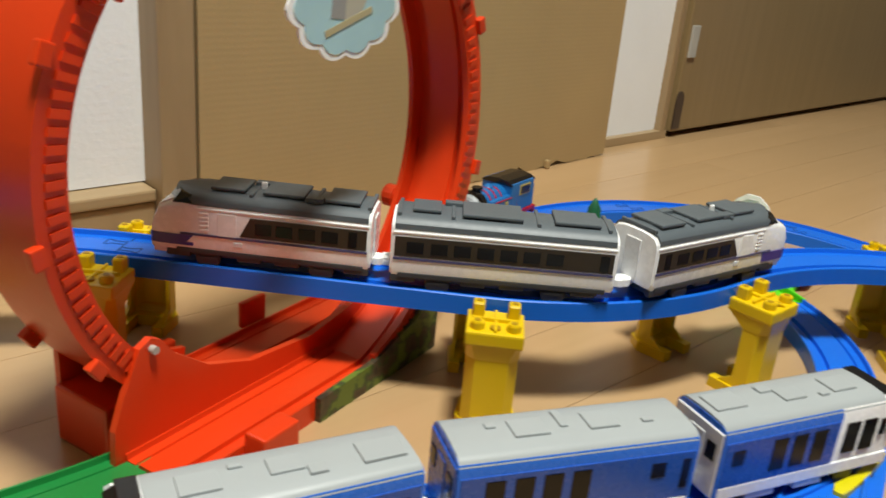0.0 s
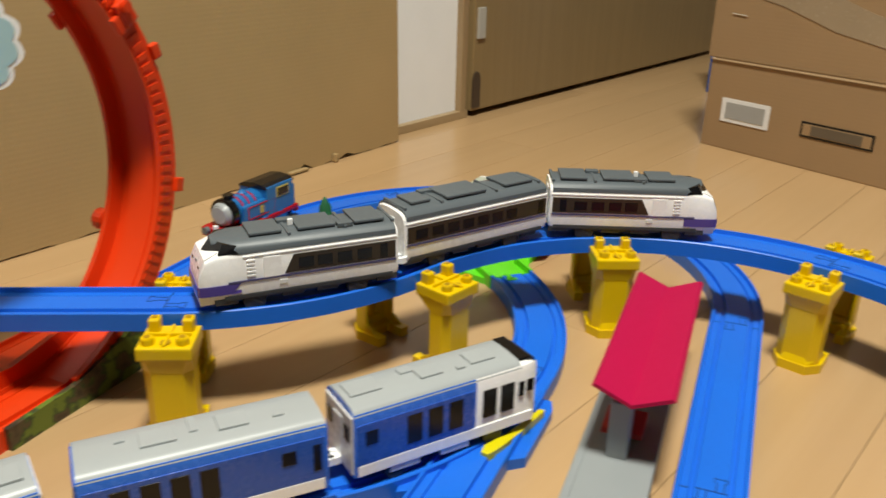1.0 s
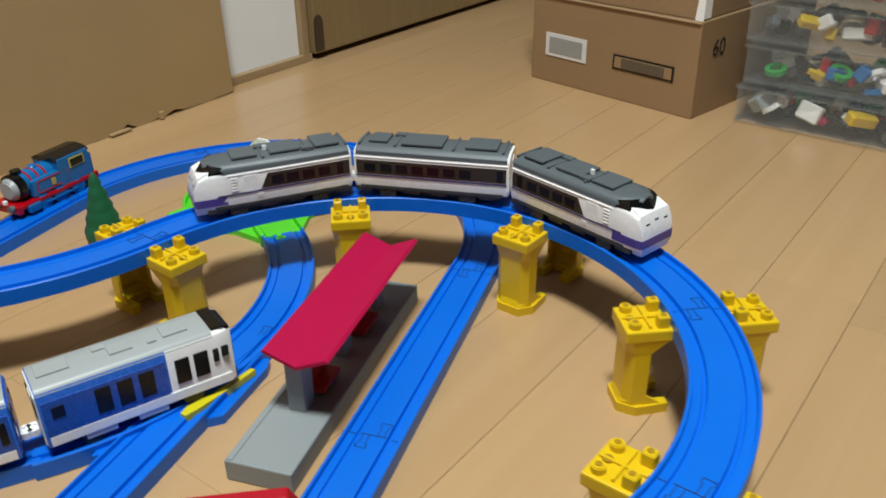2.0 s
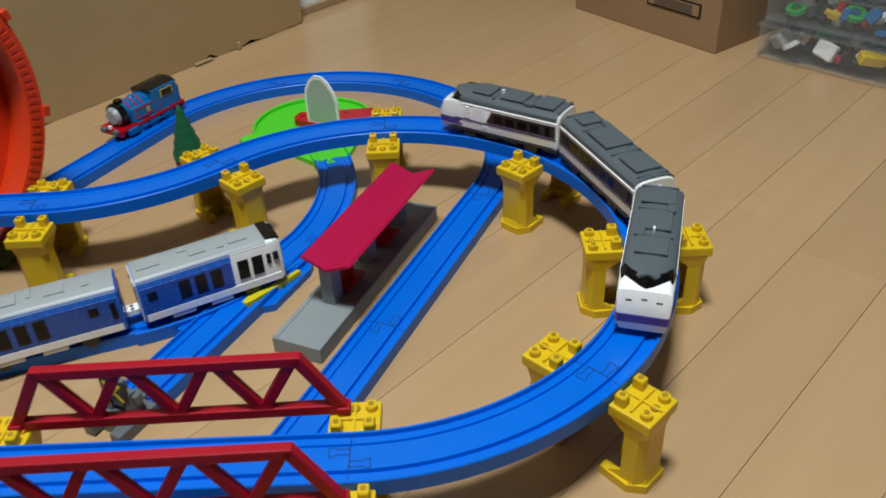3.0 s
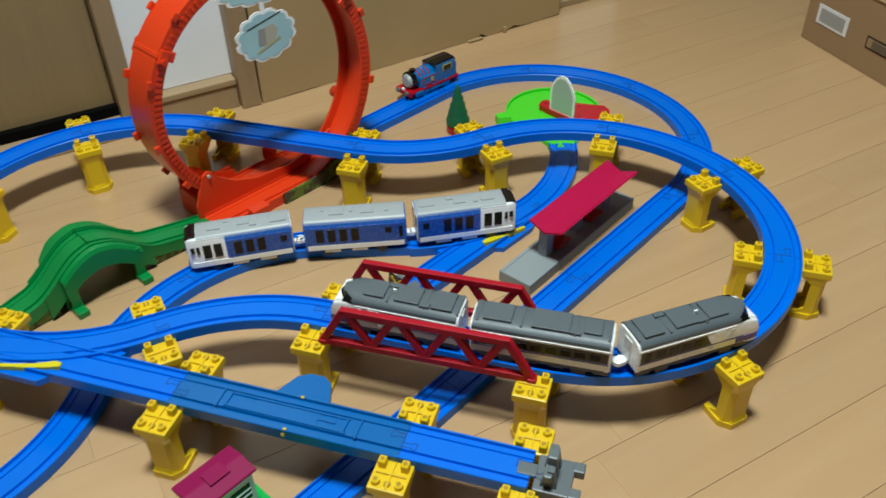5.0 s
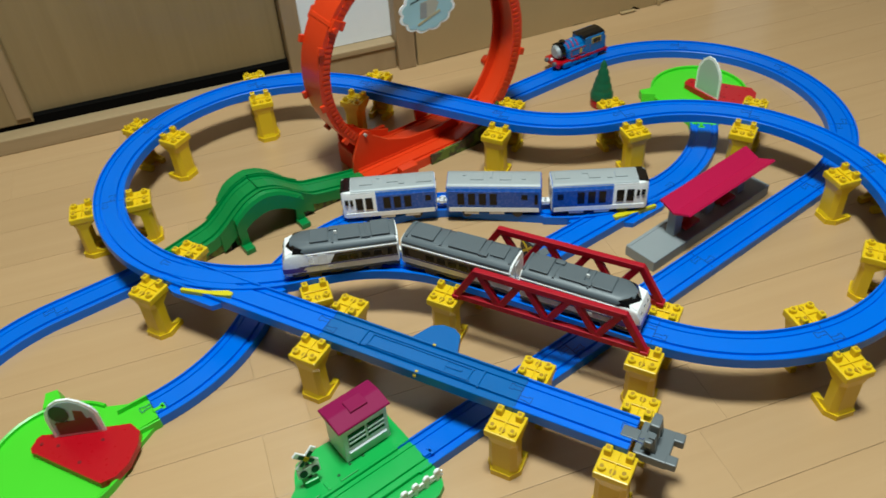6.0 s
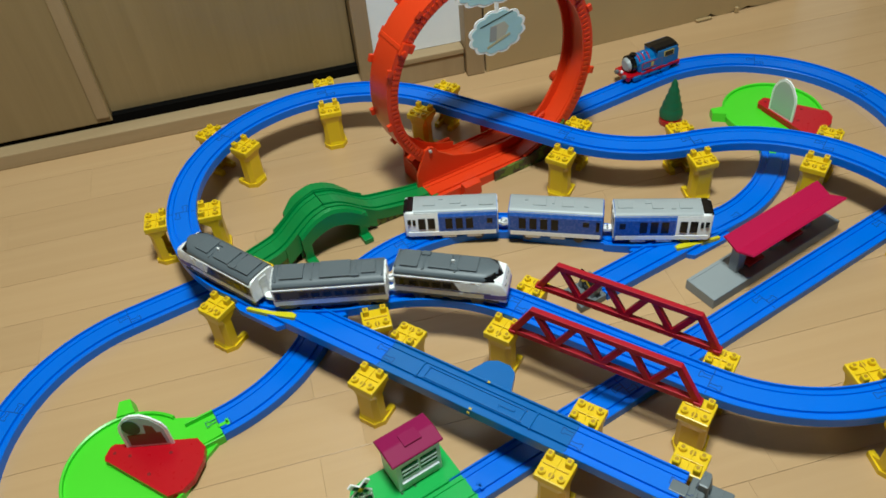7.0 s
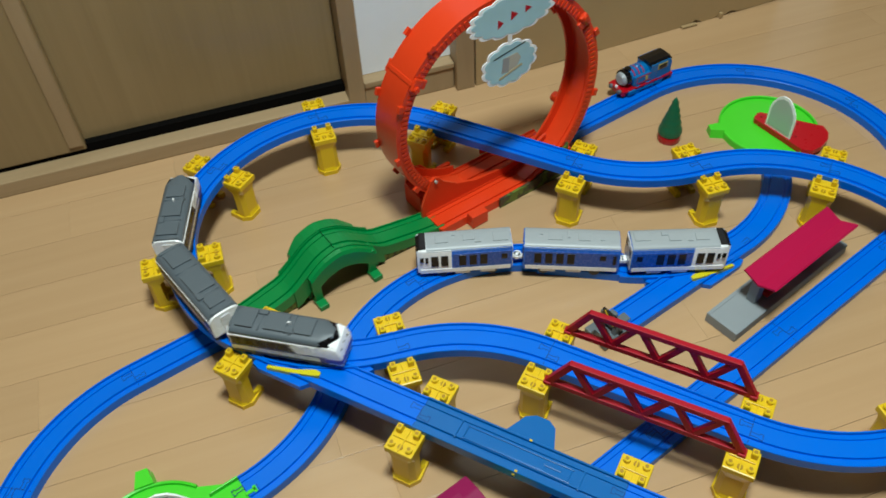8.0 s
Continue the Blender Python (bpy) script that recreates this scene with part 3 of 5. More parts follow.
def truss(x0, y0, label):
    """One side of the girder bridge: chords, end posts and diagonals of square bar."""
    root = thing("bridge_truss", pose(x0, y0, 0.0660, 0, 0, 1.2), label, "bridge truss", "girder bridge sides")
    lo, hi, zt = 0.0998, 0.0775, 0.0430
    w = 0.0072

    def bar(name, a, b, k=w):
        dx, dz = b[0] - a[0], b[1] - a[1]
        ln = math.hypot(dx, dz)
        m = Matrix.Translation(((a[0] + b[0]) / 2, 0, (a[1] + b[1]) / 2)) @ pose(0, 0, 0, 0, -math.degrees(math.atan2(dz, dx)), 0)
        part(name, box((0, 0, 0), (ln + k * 0.6, 0.0066 if k == w else 0.0054, k), 0.0008, m), CRIMSON, root)

    bar("bottom_chord", (-lo, 0.0031), (lo, 0.0031))
    bar("top_chord", (-hi, zt), (hi, zt))
    bar("end_post", (-lo, 0.004), (-hi, zt))
    bar("end_post", (lo, 0.004), (hi, zt))
    tops = [-hi, -hi / 3, hi / 3, hi]
    for a, b in zip(tops, tops[1:]):
        mid = (a + b) / 2
        bar("diagonal", (a + 0.004, zt - 0.002), (mid, 0.004), 0.0068)
        bar("diagonal", (mid, 0.004), (b - 0.004, zt - 0.002), 0.0068)
    for mid in [(a + b) / 2 for a, b in zip(tops, tops[1:])]:
        part("gusset", box((mid, 0, 0.0062), (0.014, 0.0058, 0.0065), 0.0015), CRIMSON, root)
    for s in (-1, 1):
        part("foot", box((s * (lo + 0.001), 0, 0.0025), (0.008, 0.010, 0.005), 0.001), CRIMSON, root)
    return root


truss(0.1135, -0.0310, "crimson plastic truss side of the toy girder bridge")
truss(0.1085, 0.0395, "crimson plastic truss side of the toy girder bridge")

# ---- lower line on the floor ----
CROSSING = (0.0427, -0.2022, 65.3)
end = rails(*CROSSING, "SSS")
end = rails(end[0], end[1], 62.5, "LLL")
end = rails(*end, "L")
THOMAS = end
rails(*end, "S")
HEAD = 243.0
end = rails(-0.2380 + 0.324 * math.cos(radians(HEAD)), 0.1850 + 0.324 * math.sin(radians(HEAD)), HEAD, "H")
end = rails(*end, "LLLL")
end = rails(0.152, 0.479, 288.5, "R")
switch(*end, 0.0, "R", "blue toy rail switch with a yellow lever on the floor")
SW = end
x, y, h = step(*end, "S")
siding_stop = buffer_stop(x, y, h, 0.0, "dark grey plastic buffer stop with a striped target plate")
target = part("target_plate", box((0.0175, 0, 0.030), (0.0030, 0.0240, 0.0180), 0.0010), BLACK, siding_stop, "black plate with yellow crossed stripes")
for turn in (45, -45):
    part("stripe", box((0.0178, 0, 0.030), (0.0034, 0.0220, 0.0028), 0.0004, pose(0.0178, 0, 0.030) @ pose(0, 0, 0, turn, 0, 0) @ pose(-0.0178, 0, -0.030)), YELLOW, target)
end = step(*end, "R")
end = rails(end[0] + 0.003, end[1] + 0.004, end[2], "H", 0.0003)
end = rails(end[0] + 0.003, end[1] + 0.004, end[2], "LLR", 0.0006)
FRONT_TABLE = end


# ---- turntables ----
def turntable(cx, cy, neck, axis, plate_side, shift, label):
    """A lime turning disc with a neck for the rail, a red wedge and an upright sign."""
    root = thing("turntable", pose(cx, cy, 0), label, "toy turntable", "lime turntables")
    r, pts = 0.0700, []
    place = pose(shift[0], shift[1], 0, 0, 0, axis)
    n = radians(neck)
    for i in range(49):
        a = n + radians(34) + (2 * math.pi - radians(68)) * i / 48
        pts.append((r * math.cos(a), r * math.sin(a)))
    e = Matrix.Rotation(n, 2)
    for px, py in ((0.090, -0.0205), (0.099, -0.0205), (0.099, 0.0205), (0.090, 0.0205)):
        v = e @ Vector((px, py))
        pts.append((v.x, v.y))
    part("disc", prism(pts, 0.0, 0.0055, None, 0.0006), LIME, root)
    rim = bmesh.new()
    a0, a1, k = n + radians(32), n + 2 * math.pi - radians(32), 56
    rings = []
    for i in range(k + 1):
        a = a0 + (a1 - a0) * i / k
        c, s = math.cos(a), math.sin(a)
        rings.append([(q * c, q * s, z) for q, z in ((r - 0.001, 0.0), (r + 0.0022, 0.0), (r + 0.0022, 0.0095), (r + 0.0010, 0.0105), (r - 0.001, 0.0095))])
    add_loft(rim, rings)
    part("rim", rim, LIME, root)
    for q in (0.0195, -0.0195):
        part("neck_wall", box((0.083, q, 0.006), (0.032, 0.0022, 0.012), 0.0006, pose(0, 0, 0, 0, 0, neck)), LIME, root)
    part("neck_ramp", loft([[(0.062, -0.014, 0.005), (0.062, 0.014, 0.005), (0.062, 0.014, 0.0058), (0.062, -0.014, 0.0058)], [(0.099, -0.014, 0.005), (0.099, 0.014, 0.005), (0.099, 0.014, 0.0095), (0.099, -0.014, 0.0095)]], True), LIME, root).matrix_basis = pose(0, 0, 0, 0, 0, neck)
    bm = bmesh.new()
    add_box(bm, (0.103, -0.004, 0.0098), (0.012, 0.0045, 0.003), 0.0005, None, 1)
    add_box(bm, (0.108, -0.004, 0.0098), (0.004, 0.009, 0.003), 0.0005, None, 1)
    part("joint_tab", bm, LIME, root, "", pose(0, 0, 0, 0, 0, neck))
    part("grip", loft([[(0.070, -0.013, 0.0), (0.070, 0.013, 0.0), (0.070, 0.010, 0.013), (0.070, -0.010, 0.013)], [(0.090, -0.009, 0.0), (0.090, 0.009, 0.0), (0.090, 0.006, 0.013), (0.090, -0.006, 0.013)]]), LIME, root, "", pose(0, 0, 0, 0, 0, neck + 77 * (1 if plate_side > 0 else -1) * 1.0))
    ring = bmesh.new()
    rr = []
    for i in range(25):
        a = 2 * math.pi * i / 24
        rr.append([((0.0115 + d) * math.cos(a), (0.0115 + d) * math.sin(a), z) for d, z in ((-0.001, 0.005), (0.001, 0.005), (0.001, 0.0068), (-0.001, 0.0068))])
    add_loft(ring, rr, True, False)
    apex = pose(-0.014, 0.0, 0, 0, 0, 0)
    part("hub_ring", ring, LIME, root, "", place @ apex)
    wedge = [(-0.0225, -0.006), (-0.0195, -0.0105), (-0.014, -0.0115), (0.066, -0.036), (0.078, -0.027), (0.084, -0.012), (0.084, 0.010), (0.079, 0.026), (0.066, 0.034), (-0.014, 0.0115), (-0.0195, 0.0105), (-0.0225, 0.006)]
    if plate_side < 0:
        wedge = [(px, -py) for px, py in reversed(wedge)]
    arm = part("arm", prism(wedge, 0.0062, 0.0145, None, 0.0016), RED, root, "glossy red turning arm", place)
    # pin holes are solid discs of darker red that paint the shade in them
    for px, py in ((-0.014, 0.0), (0.004, 0.0), (0.035, -0.016 * plate_side), (0.046, 0.012 * plate_side)):
        bm = bmesh.new()
        add_cyl(bm, Matrix.Translation((px, py, 0.0147)), 0.0019, 0.0005, 12)
        part("pin_hole_shade", bm, REDDEEP, arm)
    sign = [(-0.023, 0.0), (0.023, 0.0), (0.023, 0.018), (0.020, 0.024), (0.012, 0.031), (0.004, 0.0345), (-0.006, 0.0345), (-0.014, 0.031), (-0.021, 0.024), (-0.023, 0.018)]
    m = place @ pose(0.020, 0.0170 * plate_side, 0.0145, 0, 0, 16.0 * plate_side)
    plate = bmesh.new()
    add_prism(plate, [(px * (1.10 if plate_side > 0 else 1.0), py * (1.55 if plate_side > 0 else 1.72)) for px, py in sign], -0.0011, 0.0011, pose(0, 0, 0, 90, 0, 0))
    plate_ob = part("sign", plate, WHITE, root, "white arched upright sign plate", m)
    for face in (-1, 1):
        inner = [(px * (0.95 if plate_side > 0 else 0.86), 0.0030 + py * (1.38 if plate_side > 0 else 1.52)) for px, py in sign]
        bm = bmesh.new()
        add_prism(bm, inner, face * 0.0013 - 0.0002, face * 0.0013 + 0.0002, pose(0, 0, 0, 90, 0, 0))
        part("print_ground", bm, SIGNBACK if plate_side < 0 else SKYPALE, plate_ob)
        if plate_side > 0:
            bm = bmesh.new()
            add_prism(bm, [(-0.019, 0.004), (0.019, 0.004), (0.018, 0.024), (-0.018, 0.022)], face * 0.0017 - 0.0002, face * 0.0017 + 0.0002, pose(0, 0, 0, 90, 0, 0))
            part("print_wall", bm, PRINTBROWN, plate_ob)
            bm = bmesh.new()
            add_prism(bm, [(-0.010 + 0.0095 * math.cos(a * 0.5236), 0.0350 + 0.0120 * math.sin(a * 0.5236)) for a in range(12)], face * 0.0021 - 0.0002, face * 0.0021 + 0.0002, pose(0, 0, 0, 90, 0, 0))
            part("print_disc", bm, PRINTDARK, plate_ob)
            bm = bmesh.new()
            add_prism(bm, [(0.002, 0.022), (0.014, 0.022), (0.012, 0.035), (0.004, 0.038)], face * 0.0019 - 0.0002, face * 0.0019 + 0.0002, pose(0, 0, 0, 90, 0, 0))
            part("print_roof", bm, PRINTBROWN, plate_ob)
    return root


REDDEEP = plastic("red_hole_shade_plastic", (0.22, 0.003, 0.005), 0.5, 0.1)
SKYPALE = plastic("printed_pale_sky", (0.45, 0.58, 0.60), 0.5, 0.1)
SIGNBACK = plastic("sign_back_pale_plastic", (0.50, 0.56, 0.52), 0.35, 0.05)
fx, fy, fh = FRONT_TABLE
a = radians(fh)
turntable(fx + 0.099 * math.cos(a), fy + 0.099 * math.sin(a), fh - 180, 19.0, 1, (-0.011, 0.008), "lime plastic turntable with a red arm and printed sign")
a = radians(288.5)
turntable(0.152 - 0.099 * math.cos(a), 0.479 - 0.099 * math.sin(a), 288.5, -14.0, -1, (0.0, 0.004), "lime plastic turntable with a red arm and pale sign")


# ---- orange vertical loop ----
def vertical_loop():
    hd = 63.0
    c = (-0.205, 0.288)
    root = thing("vertical_loop", pose(c[0], c[1], 0, 0, 0, hd), "large orange plastic vertical loop with toothed rims", "toy track loop")
    # local x: towards the far end; local y: to its left (the entry lane is at +y, the exit lane at -y)
    rin, lane, zc = 0.1375, 0.0257, 0.154
    sec = [(-0.0195, 0.0), (0.0195, 0.0), (0.0195, -0.016), (0.0165, -0.016), (0.0155, -0.0055), (0.0095, -0.0055), (0.0090, -0.0075), (-0.0090, -0.0075), (-0.0095, -0.0055), (-0.0155, -0.0055), (-0.0165, -0.016), (-0.0195, -0.016)]

    sec = [(v * 1.20, w) for v, w in sec]

    def at(phi):
        """phi from 0 at the bottom; it rises on the near side, and comes down the far side."""
        f = phi / (2 * math.pi)
        return -math.sin(phi), lane * (1 - 2 * f), -math.cos(phi)

    n, parts_n = 160, 4
    for k in range(parts_n):
        bm = bmesh.new()
        rings = []
        i0, i1 = 6 + (n - 12) * k // parts_n, 6 + (n - 12) * (k + 1) // parts_n
        for i in range(i0, i1 + 1):
            sx, y, sz = at(2 * math.pi * i / n)
            rings.append([((rin + 0.016 + dr) * sx, y + dy, zc + (rin + 0.016 + dr) * sz) for dy, dr in sec])
        add_loft(bm, rings)
        part("ring_section", bm, ORANGE, root, "", None, True)
    teeth = bmesh.new()
    for i in range(7, 120):
        phi = 2 * math.pi * i / 127
        sx, y, sz = at(phi)
        for side in (1, -1):
            m = Matrix.Translation(((rin + 0.0062) * sx, y + side * 0.0236, zc + (rin + 0.0062) * sz)) @ pose(0, 0, 0, 0, math.degrees(phi), 0)
            vs = bmesh.ops.create_cube(teeth, size=1.0)["verts"]
            bmesh.ops.scale(teeth, vec=(0.0038, 0.0018, 0.0086), verts=vs)
            bmesh.ops.transform(teeth, matrix=m, verts=vs)
    tagged(part("teeth", teeth, ORANGE, root), "", "", "", "stuff")
    for phi in (55, 80, 110, 140, 220, 250, 285, 318):
        sx, y, sz = at(radians(phi))
        m = Matrix.Translation(((rin + 0.016) * sx, y, zc + (rin + 0.016) * sz)) @ pose(0, 0, 0, 0, phi, 0)
        for side in (1, -1):
            part("clip", box((0, side * 0.0240, -0.002), (0.010, 0.005, 0.007), 0.001, m), ORANGE, root)
    for phi in (123, 237):
        sx, y, sz = at(radians(phi))
        m = Matrix.Translation(((rin + 0.016) * sx, y, zc + (rin + 0.016) * sz)) @ pose(0, 0, 0, 0, phi, 0)
        joint = part("section_joint", box((0, 0, 0.001), (0.006, 0.051, 0.004), 0.001, m), ORANGE, root)
        for side in (1, -1):
            part("lug", box((0, side * 0.0262, 0.0065), (0.017, 0.0055, 0.012), 0.0018, m), ORANGE, joint)
            bm = bmesh.new()
            add_cyl(bm, m @ pose(0.0045, side * 0.0275, 0.0065, 90, 0, 0), 0.0042, 0.0090, 16, None, 0.0008)
            part("boss", bm, ORANGE, joint, "", None, True)
            part("tab", box((-0.003, side * 0.0255, 0.0158), (0.012, 0.0045, 0.0070), 0.0012, m), ORANGE, joint)
    # two lanes of the base: in at the far end, out at the near end, each curving up into the ring
    def lane_rings(x0, x1, y, lift0, lift1):
        rings = []
        for i in range(13):
            f = i / 12
            x = x0 + (x1 - x0) * f
            z = 0.0
            if abs(x) < rin + 0.01 and (lift0 if x < 0 else lift1):
                z = zc - math.sqrt(max(1e-6, (rin + 0.016) ** 2 - x * x)) - 0.006
            rings.append([(x, y + v, max(0.0, w + max(0, z) if w > 0.001 else 0.0)) for v, w in rail_section(0.039, 0.014)])
        return rings

    part("entry_lane", loft(lane_rings(0.118, -0.085, lane, True, False)), ORANGE, root)
    part("exit_lane", loft(lane_rings(-0.116, 0.085, -lane, False, True)), ORANGE, root)
    part("floor_plate", box((-0.01, 0, 0.004), (0.20, 0.088, 0.008), 0.001), ORANGE, root)
    fin = [(-0.122, 0.0), (0.095, 0.0), (0.095, 0.048), (0.06, 0.032), (0.02, 0.025), (-0.03, 0.029), (-0.062, 0.040), (-0.084, 0.056), (-0.092, 0.0665), (-0.098, 0.0695), (-0.105, 0.066), (-0.115, 0.044), (-0.121, 0.028)]
    bm = bmesh.new()
    add_prism(bm, fin, -0.002, 0.002, pose(0, -0.0055, 0, 90, 0, 0))
    part("middle_fin", bm, ORANGE, root)
    bm = bmesh.new()
    add_cyl(bm, pose(-0.098, -0.0065, 0.0640, 90, 0, 0), 0.0021, 0.0085, 12)
    part("pin", bm, STEEL, root, "small bright metal pin")
    wallpts = [(-0.112, 0.0), (-0.06, 0.0), (-0.06, 0.020), (-0.085, 0.048), (-0.112, 0.058)]
    bm = bmesh.new()
    add_prism(bm, wallpts, -0.002, 0.002, pose(0, 0.047, 0, 90, 0, 0))
    part("entry_cheek", bm, ORANGE, root)
    part("end_block", box((-0.098, 0.026, 0.016), (0.035, 0.040, 0.032), 0.002), ORANGE, root)
    wall2 = [(-0.02, 0.0), (0.100, 0.0), (0.100, 0.056), (0.075, 0.030), (0.03, 0.017), (-0.02, 0.015)]
    bm = bmesh.new()
    add_prism(bm, wall2, -0.002, 0.002, pose(0, -0.047, 0, 90, 0, 0))
    part("exit_cheek", bm, SCENERY, root, "side panel printed with dark rock and bushes")
    part("lug", box((-0.062, -0.052, 0.011), (0.026, 0.014, 0.020), 0.0015), ORANGE, root)
    part("lug", box((-0.045, 0.052, 0.012), (0.022, 0.006, 0.024), 0.0015), ORANGE, root)
    part("lug", box((0.030, 0.050, 0.020), (0.022, 0.004, 0.018), 0.0015), ORANGE, root)
    sx, y, sz = at(radians(298))
    m = Matrix.Translation(((rin + 0.006) * sx, y + 0.024, zc + (rin + 0.006) * sz)) @ pose(0, 0, 0, 0, 298, 0)
    bm = bmesh.new()
    add_cyl(bm, m @ pose(0, 0.004, 0, 90, 0, 0), 0.008, 0.010, 14, None, 0.001)
    part("latch", bm, ORANGE, root)
    # cloud signs that hang in the ring
    def cloud(name, x, y, z, rx, rz, bumps, yaw, flower):
        pts = []
        for i in range(bumps * 8):
            a = 2 * math.pi * i / (bumps * 8)
            k = 0.90 + 0.10 * abs(math.sin(a * bumps / 2))
            pts.append((rx * k * math.cos(a), rz * k * math.sin(a)))
        m = pose(x, y, z, 0, 0, yaw)
        bm = bmesh.new()
        add_prism(bm, pts, -0.0007, 0.0007, pose(0, 0, 0, 90, 0, 0))
        ob = part(name, bm, WHITE, root, "white-edged pale blue cloud-shaped card", m)
        for face in (1, -1):
            bm = bmesh.new()
            add_prism(bm, [(px * 0.90, pz * 0.90) for px, pz in pts], face * 0.00085 - 0.0002, face * 0.00085 + 0.0002, pose(0, 0, 0, 90, 0, 0))
            part("print_ground", bm, SKY, ob)
            if flower:
                shapes = (([(-0.012, -0.010), (0.008, -0.012), (0.016, 0.004), (0.010, 0.012), (-0.008, 0.010)], SILVERPRINT), ([(-0.012, -0.010), (-0.002, -0.011), (-0.001, 0.009), (-0.010, 0.010)], PAPERGREY),
                          ([(-0.024, 0.012), (0.022, 0.022), (0.022, 0.0235), (-0.024, 0.0135)], PRINTDARK), ([(-0.015, -0.019), (0.018, -0.008), (0.017, -0.005), (-0.016, -0.016)], CREAMPRINT))
            else:
                shapes = (([(-0.020, -0.012), (-0.012, -0.006), (-0.020, 0.0)], RED), ([(-0.002, -0.006), (0.008, 0.0), (-0.002, 0.006)], RED), ([(0.018, -0.002), (0.027, 0.002), (0.018, 0.007)], RED))
            for j, (sh, mat) in enumerate(shapes):
                bm = bmesh.new()
                o = face * (0.00112 + 0.00005 * j)
                add_prism(bm, sh, o - 0.0001, o + 0.0001, pose(0, 0, 0, 90, 0, 0))
                part("print_shape", bm, mat, ob)
        return ob

    return root, cloud


SILVERPRINT = plastic("printed_cream_shape", (0.55, 0.52, 0.42), 0.5, 0.1)
CREAMPRINT = plastic("printed_straw_shape", (0.55, 0.48, 0.28), 0.5, 0.1)
loop_root, cloud_sign = vertical_loop()
cs = cloud_sign("hanging_sign", -0.006, -0.044, 0.229, 0.041, 0.031, 12, -4, True)
cs2 = cloud_sign("top_sign", -0.004, -0.044, 0.293, 0.062, 0.027, 15, -4, False)
part("hanger", box((-0.006, -0.044, 0.263), (0.006, 0.0012, 0.024), 0.0003), WHITE, loop_root, "white hanging strip")


# ---- green hill ----
def hill():
    root = thing("hill_rail", pose(-0.238, 0.185, 0, 0, 0, HEAD), "green plastic humped hill rail with two legs", "toy rail")
    ln = 0.324

    def top(f):
        g = abs(f - 0.5)
        c = max(0.0, min(1.0, 1.22 - g / 0.19))
        r = max(0.0, 1 - g / 0.47)
        return 0.034 * r ** 1.15 + 0.024 * (c * c * (3 - 2 * c))

    n = 40
    for half in (0, 1):
        rings = []
        for i in range(n // 2 + 1):
            f = half * 0.5 + 0.5 * i / (n // 2)
            f = min(max(f, 0.0), 1.0)
            x = ln * f + (0.0006 if half else -0.0006) * (1 if (half == 0 and i == n // 2) or (half == 1 and i == 0) else 0)
            z = top(f)
            sec = rail_section(0.040, RAIL_H)
            rings.append([(x, v, w + z if w > 0.001 else max(0.0, z - 0.004)) for v, w in sec])
        part("track", loft(rings), GREEN, root)
    for side, reach in ((1, 0.0), (-1, 0.0)):
        # side skirts: a deep curved flange along the crown, printed wedge panels lower down
        out, lo = [], []
        for i in range(17):
            f = 0.30 + 0.40 * i / 16
            arch = 0.020 * (1 - abs(f - 0.5) / 0.20)
            out.append((ln * f, top(f) + 0.0135))
            lo.append((ln * f, max(0.004, top(f) - 0.012 if side < 0 else top(f) - 0.016)))
        bm = bmesh.new()
        add_prism(bm, out + lo[::-1], -0.0012, 0.0012, pose(0, side * 0.0208, 0, 90, 0, 0))
        part("crown_flange", bm, GREEN, root)
        rings = []
        for i in range(13):
            f = 0.345 + 0.29 * i / 12
            t = top(f)
            wide = 0.0 if side > 0 else 0.011 * min(1.0, 0.35 + i / 3, 0.35 + (12 - i) / 3)
            rings.append([(ln * f, side * v, z) for v, z in ((0.0200, t + 0.0120), (0.0275 + wide, t + 0.0105), (0.0300 + wide, t + 0.0060), (0.0300 + wide, t - 0.0150), (0.0280 + wide, t - 0.0150), (0.0200, t - 0.0040))])
        part("crown_shoulder", loft(rings), GREEN, root)
        for f0, f1 in ((0.06, 0.335), (0.665, 0.94)):
            pts = [(ln * f0, 0.0), (ln * f1, 0.0)] + [(ln * (f1 + (f0 - f1) * i / 8), top(f1 + (f0 - f1) * i / 8) - 0.0035) for i in range(9)]
            bm = bmesh.new()
            add_prism(bm, [(px, max(0.0, pz)) for px, pz in pts], -0.0008, 0.0008, pose(0, side * 0.0165, 0, 90, 0, 0))
            panel = part("side_panel", bm, SCENERY, root, "panel printed with brown soil and bushes")
            for k in range(7):
                g = (k + 1.2) / 8.4
                q = f0 + (f1 - f0) * g
                zz = max(0.003, (top(q) - 0.006) * 0.62)
                rr = max(0.003, min(0.011, (top(q) - 0.004) * 0.34))
                bm = bmesh.new()
                add_prism(bm, [(ln * q + rr * (1 + 0.22 * math.sin(b * 2.3 + k * 1.7)) * math.cos(b * 0.4488) * 1.15, zz + rr * (1 + 0.22 * math.sin(b * 2.3 + k * 1.7)) * math.sin(b * 0.4488)) for b in range(14)], 0.0, 0.0005, pose(0, side * 0.0165 - (0.0009 if side < 0 else -0.0014), 0, 90, 0, 0))
                part("printed_bush", bm, BUSH, panel)
        for f in (0.37, 0.615):
            part("leg", box((ln * f, side * 0.0270, 0.022), (0.011, 0.0055, 0.044), 0.0012), GREEN, root)
            part("foot", box((ln * f, side * 0.0320, 0.004), (0.013, 0.020, 0.008), 0.0015), GREEN, root)
    # underside of the crown between the legs
    rings = []
    for i in range(9):
        f = 0.37 + 0.245 * i / 8
        rings.append([(ln * f, -0.0195, top(f) - 0.0045), (ln * f, 0.0195, top(f) - 0.0045), (ln * f, 0.0195, top(f) - 0.002), (ln * f, -0.0195, top(f) - 0.002)])
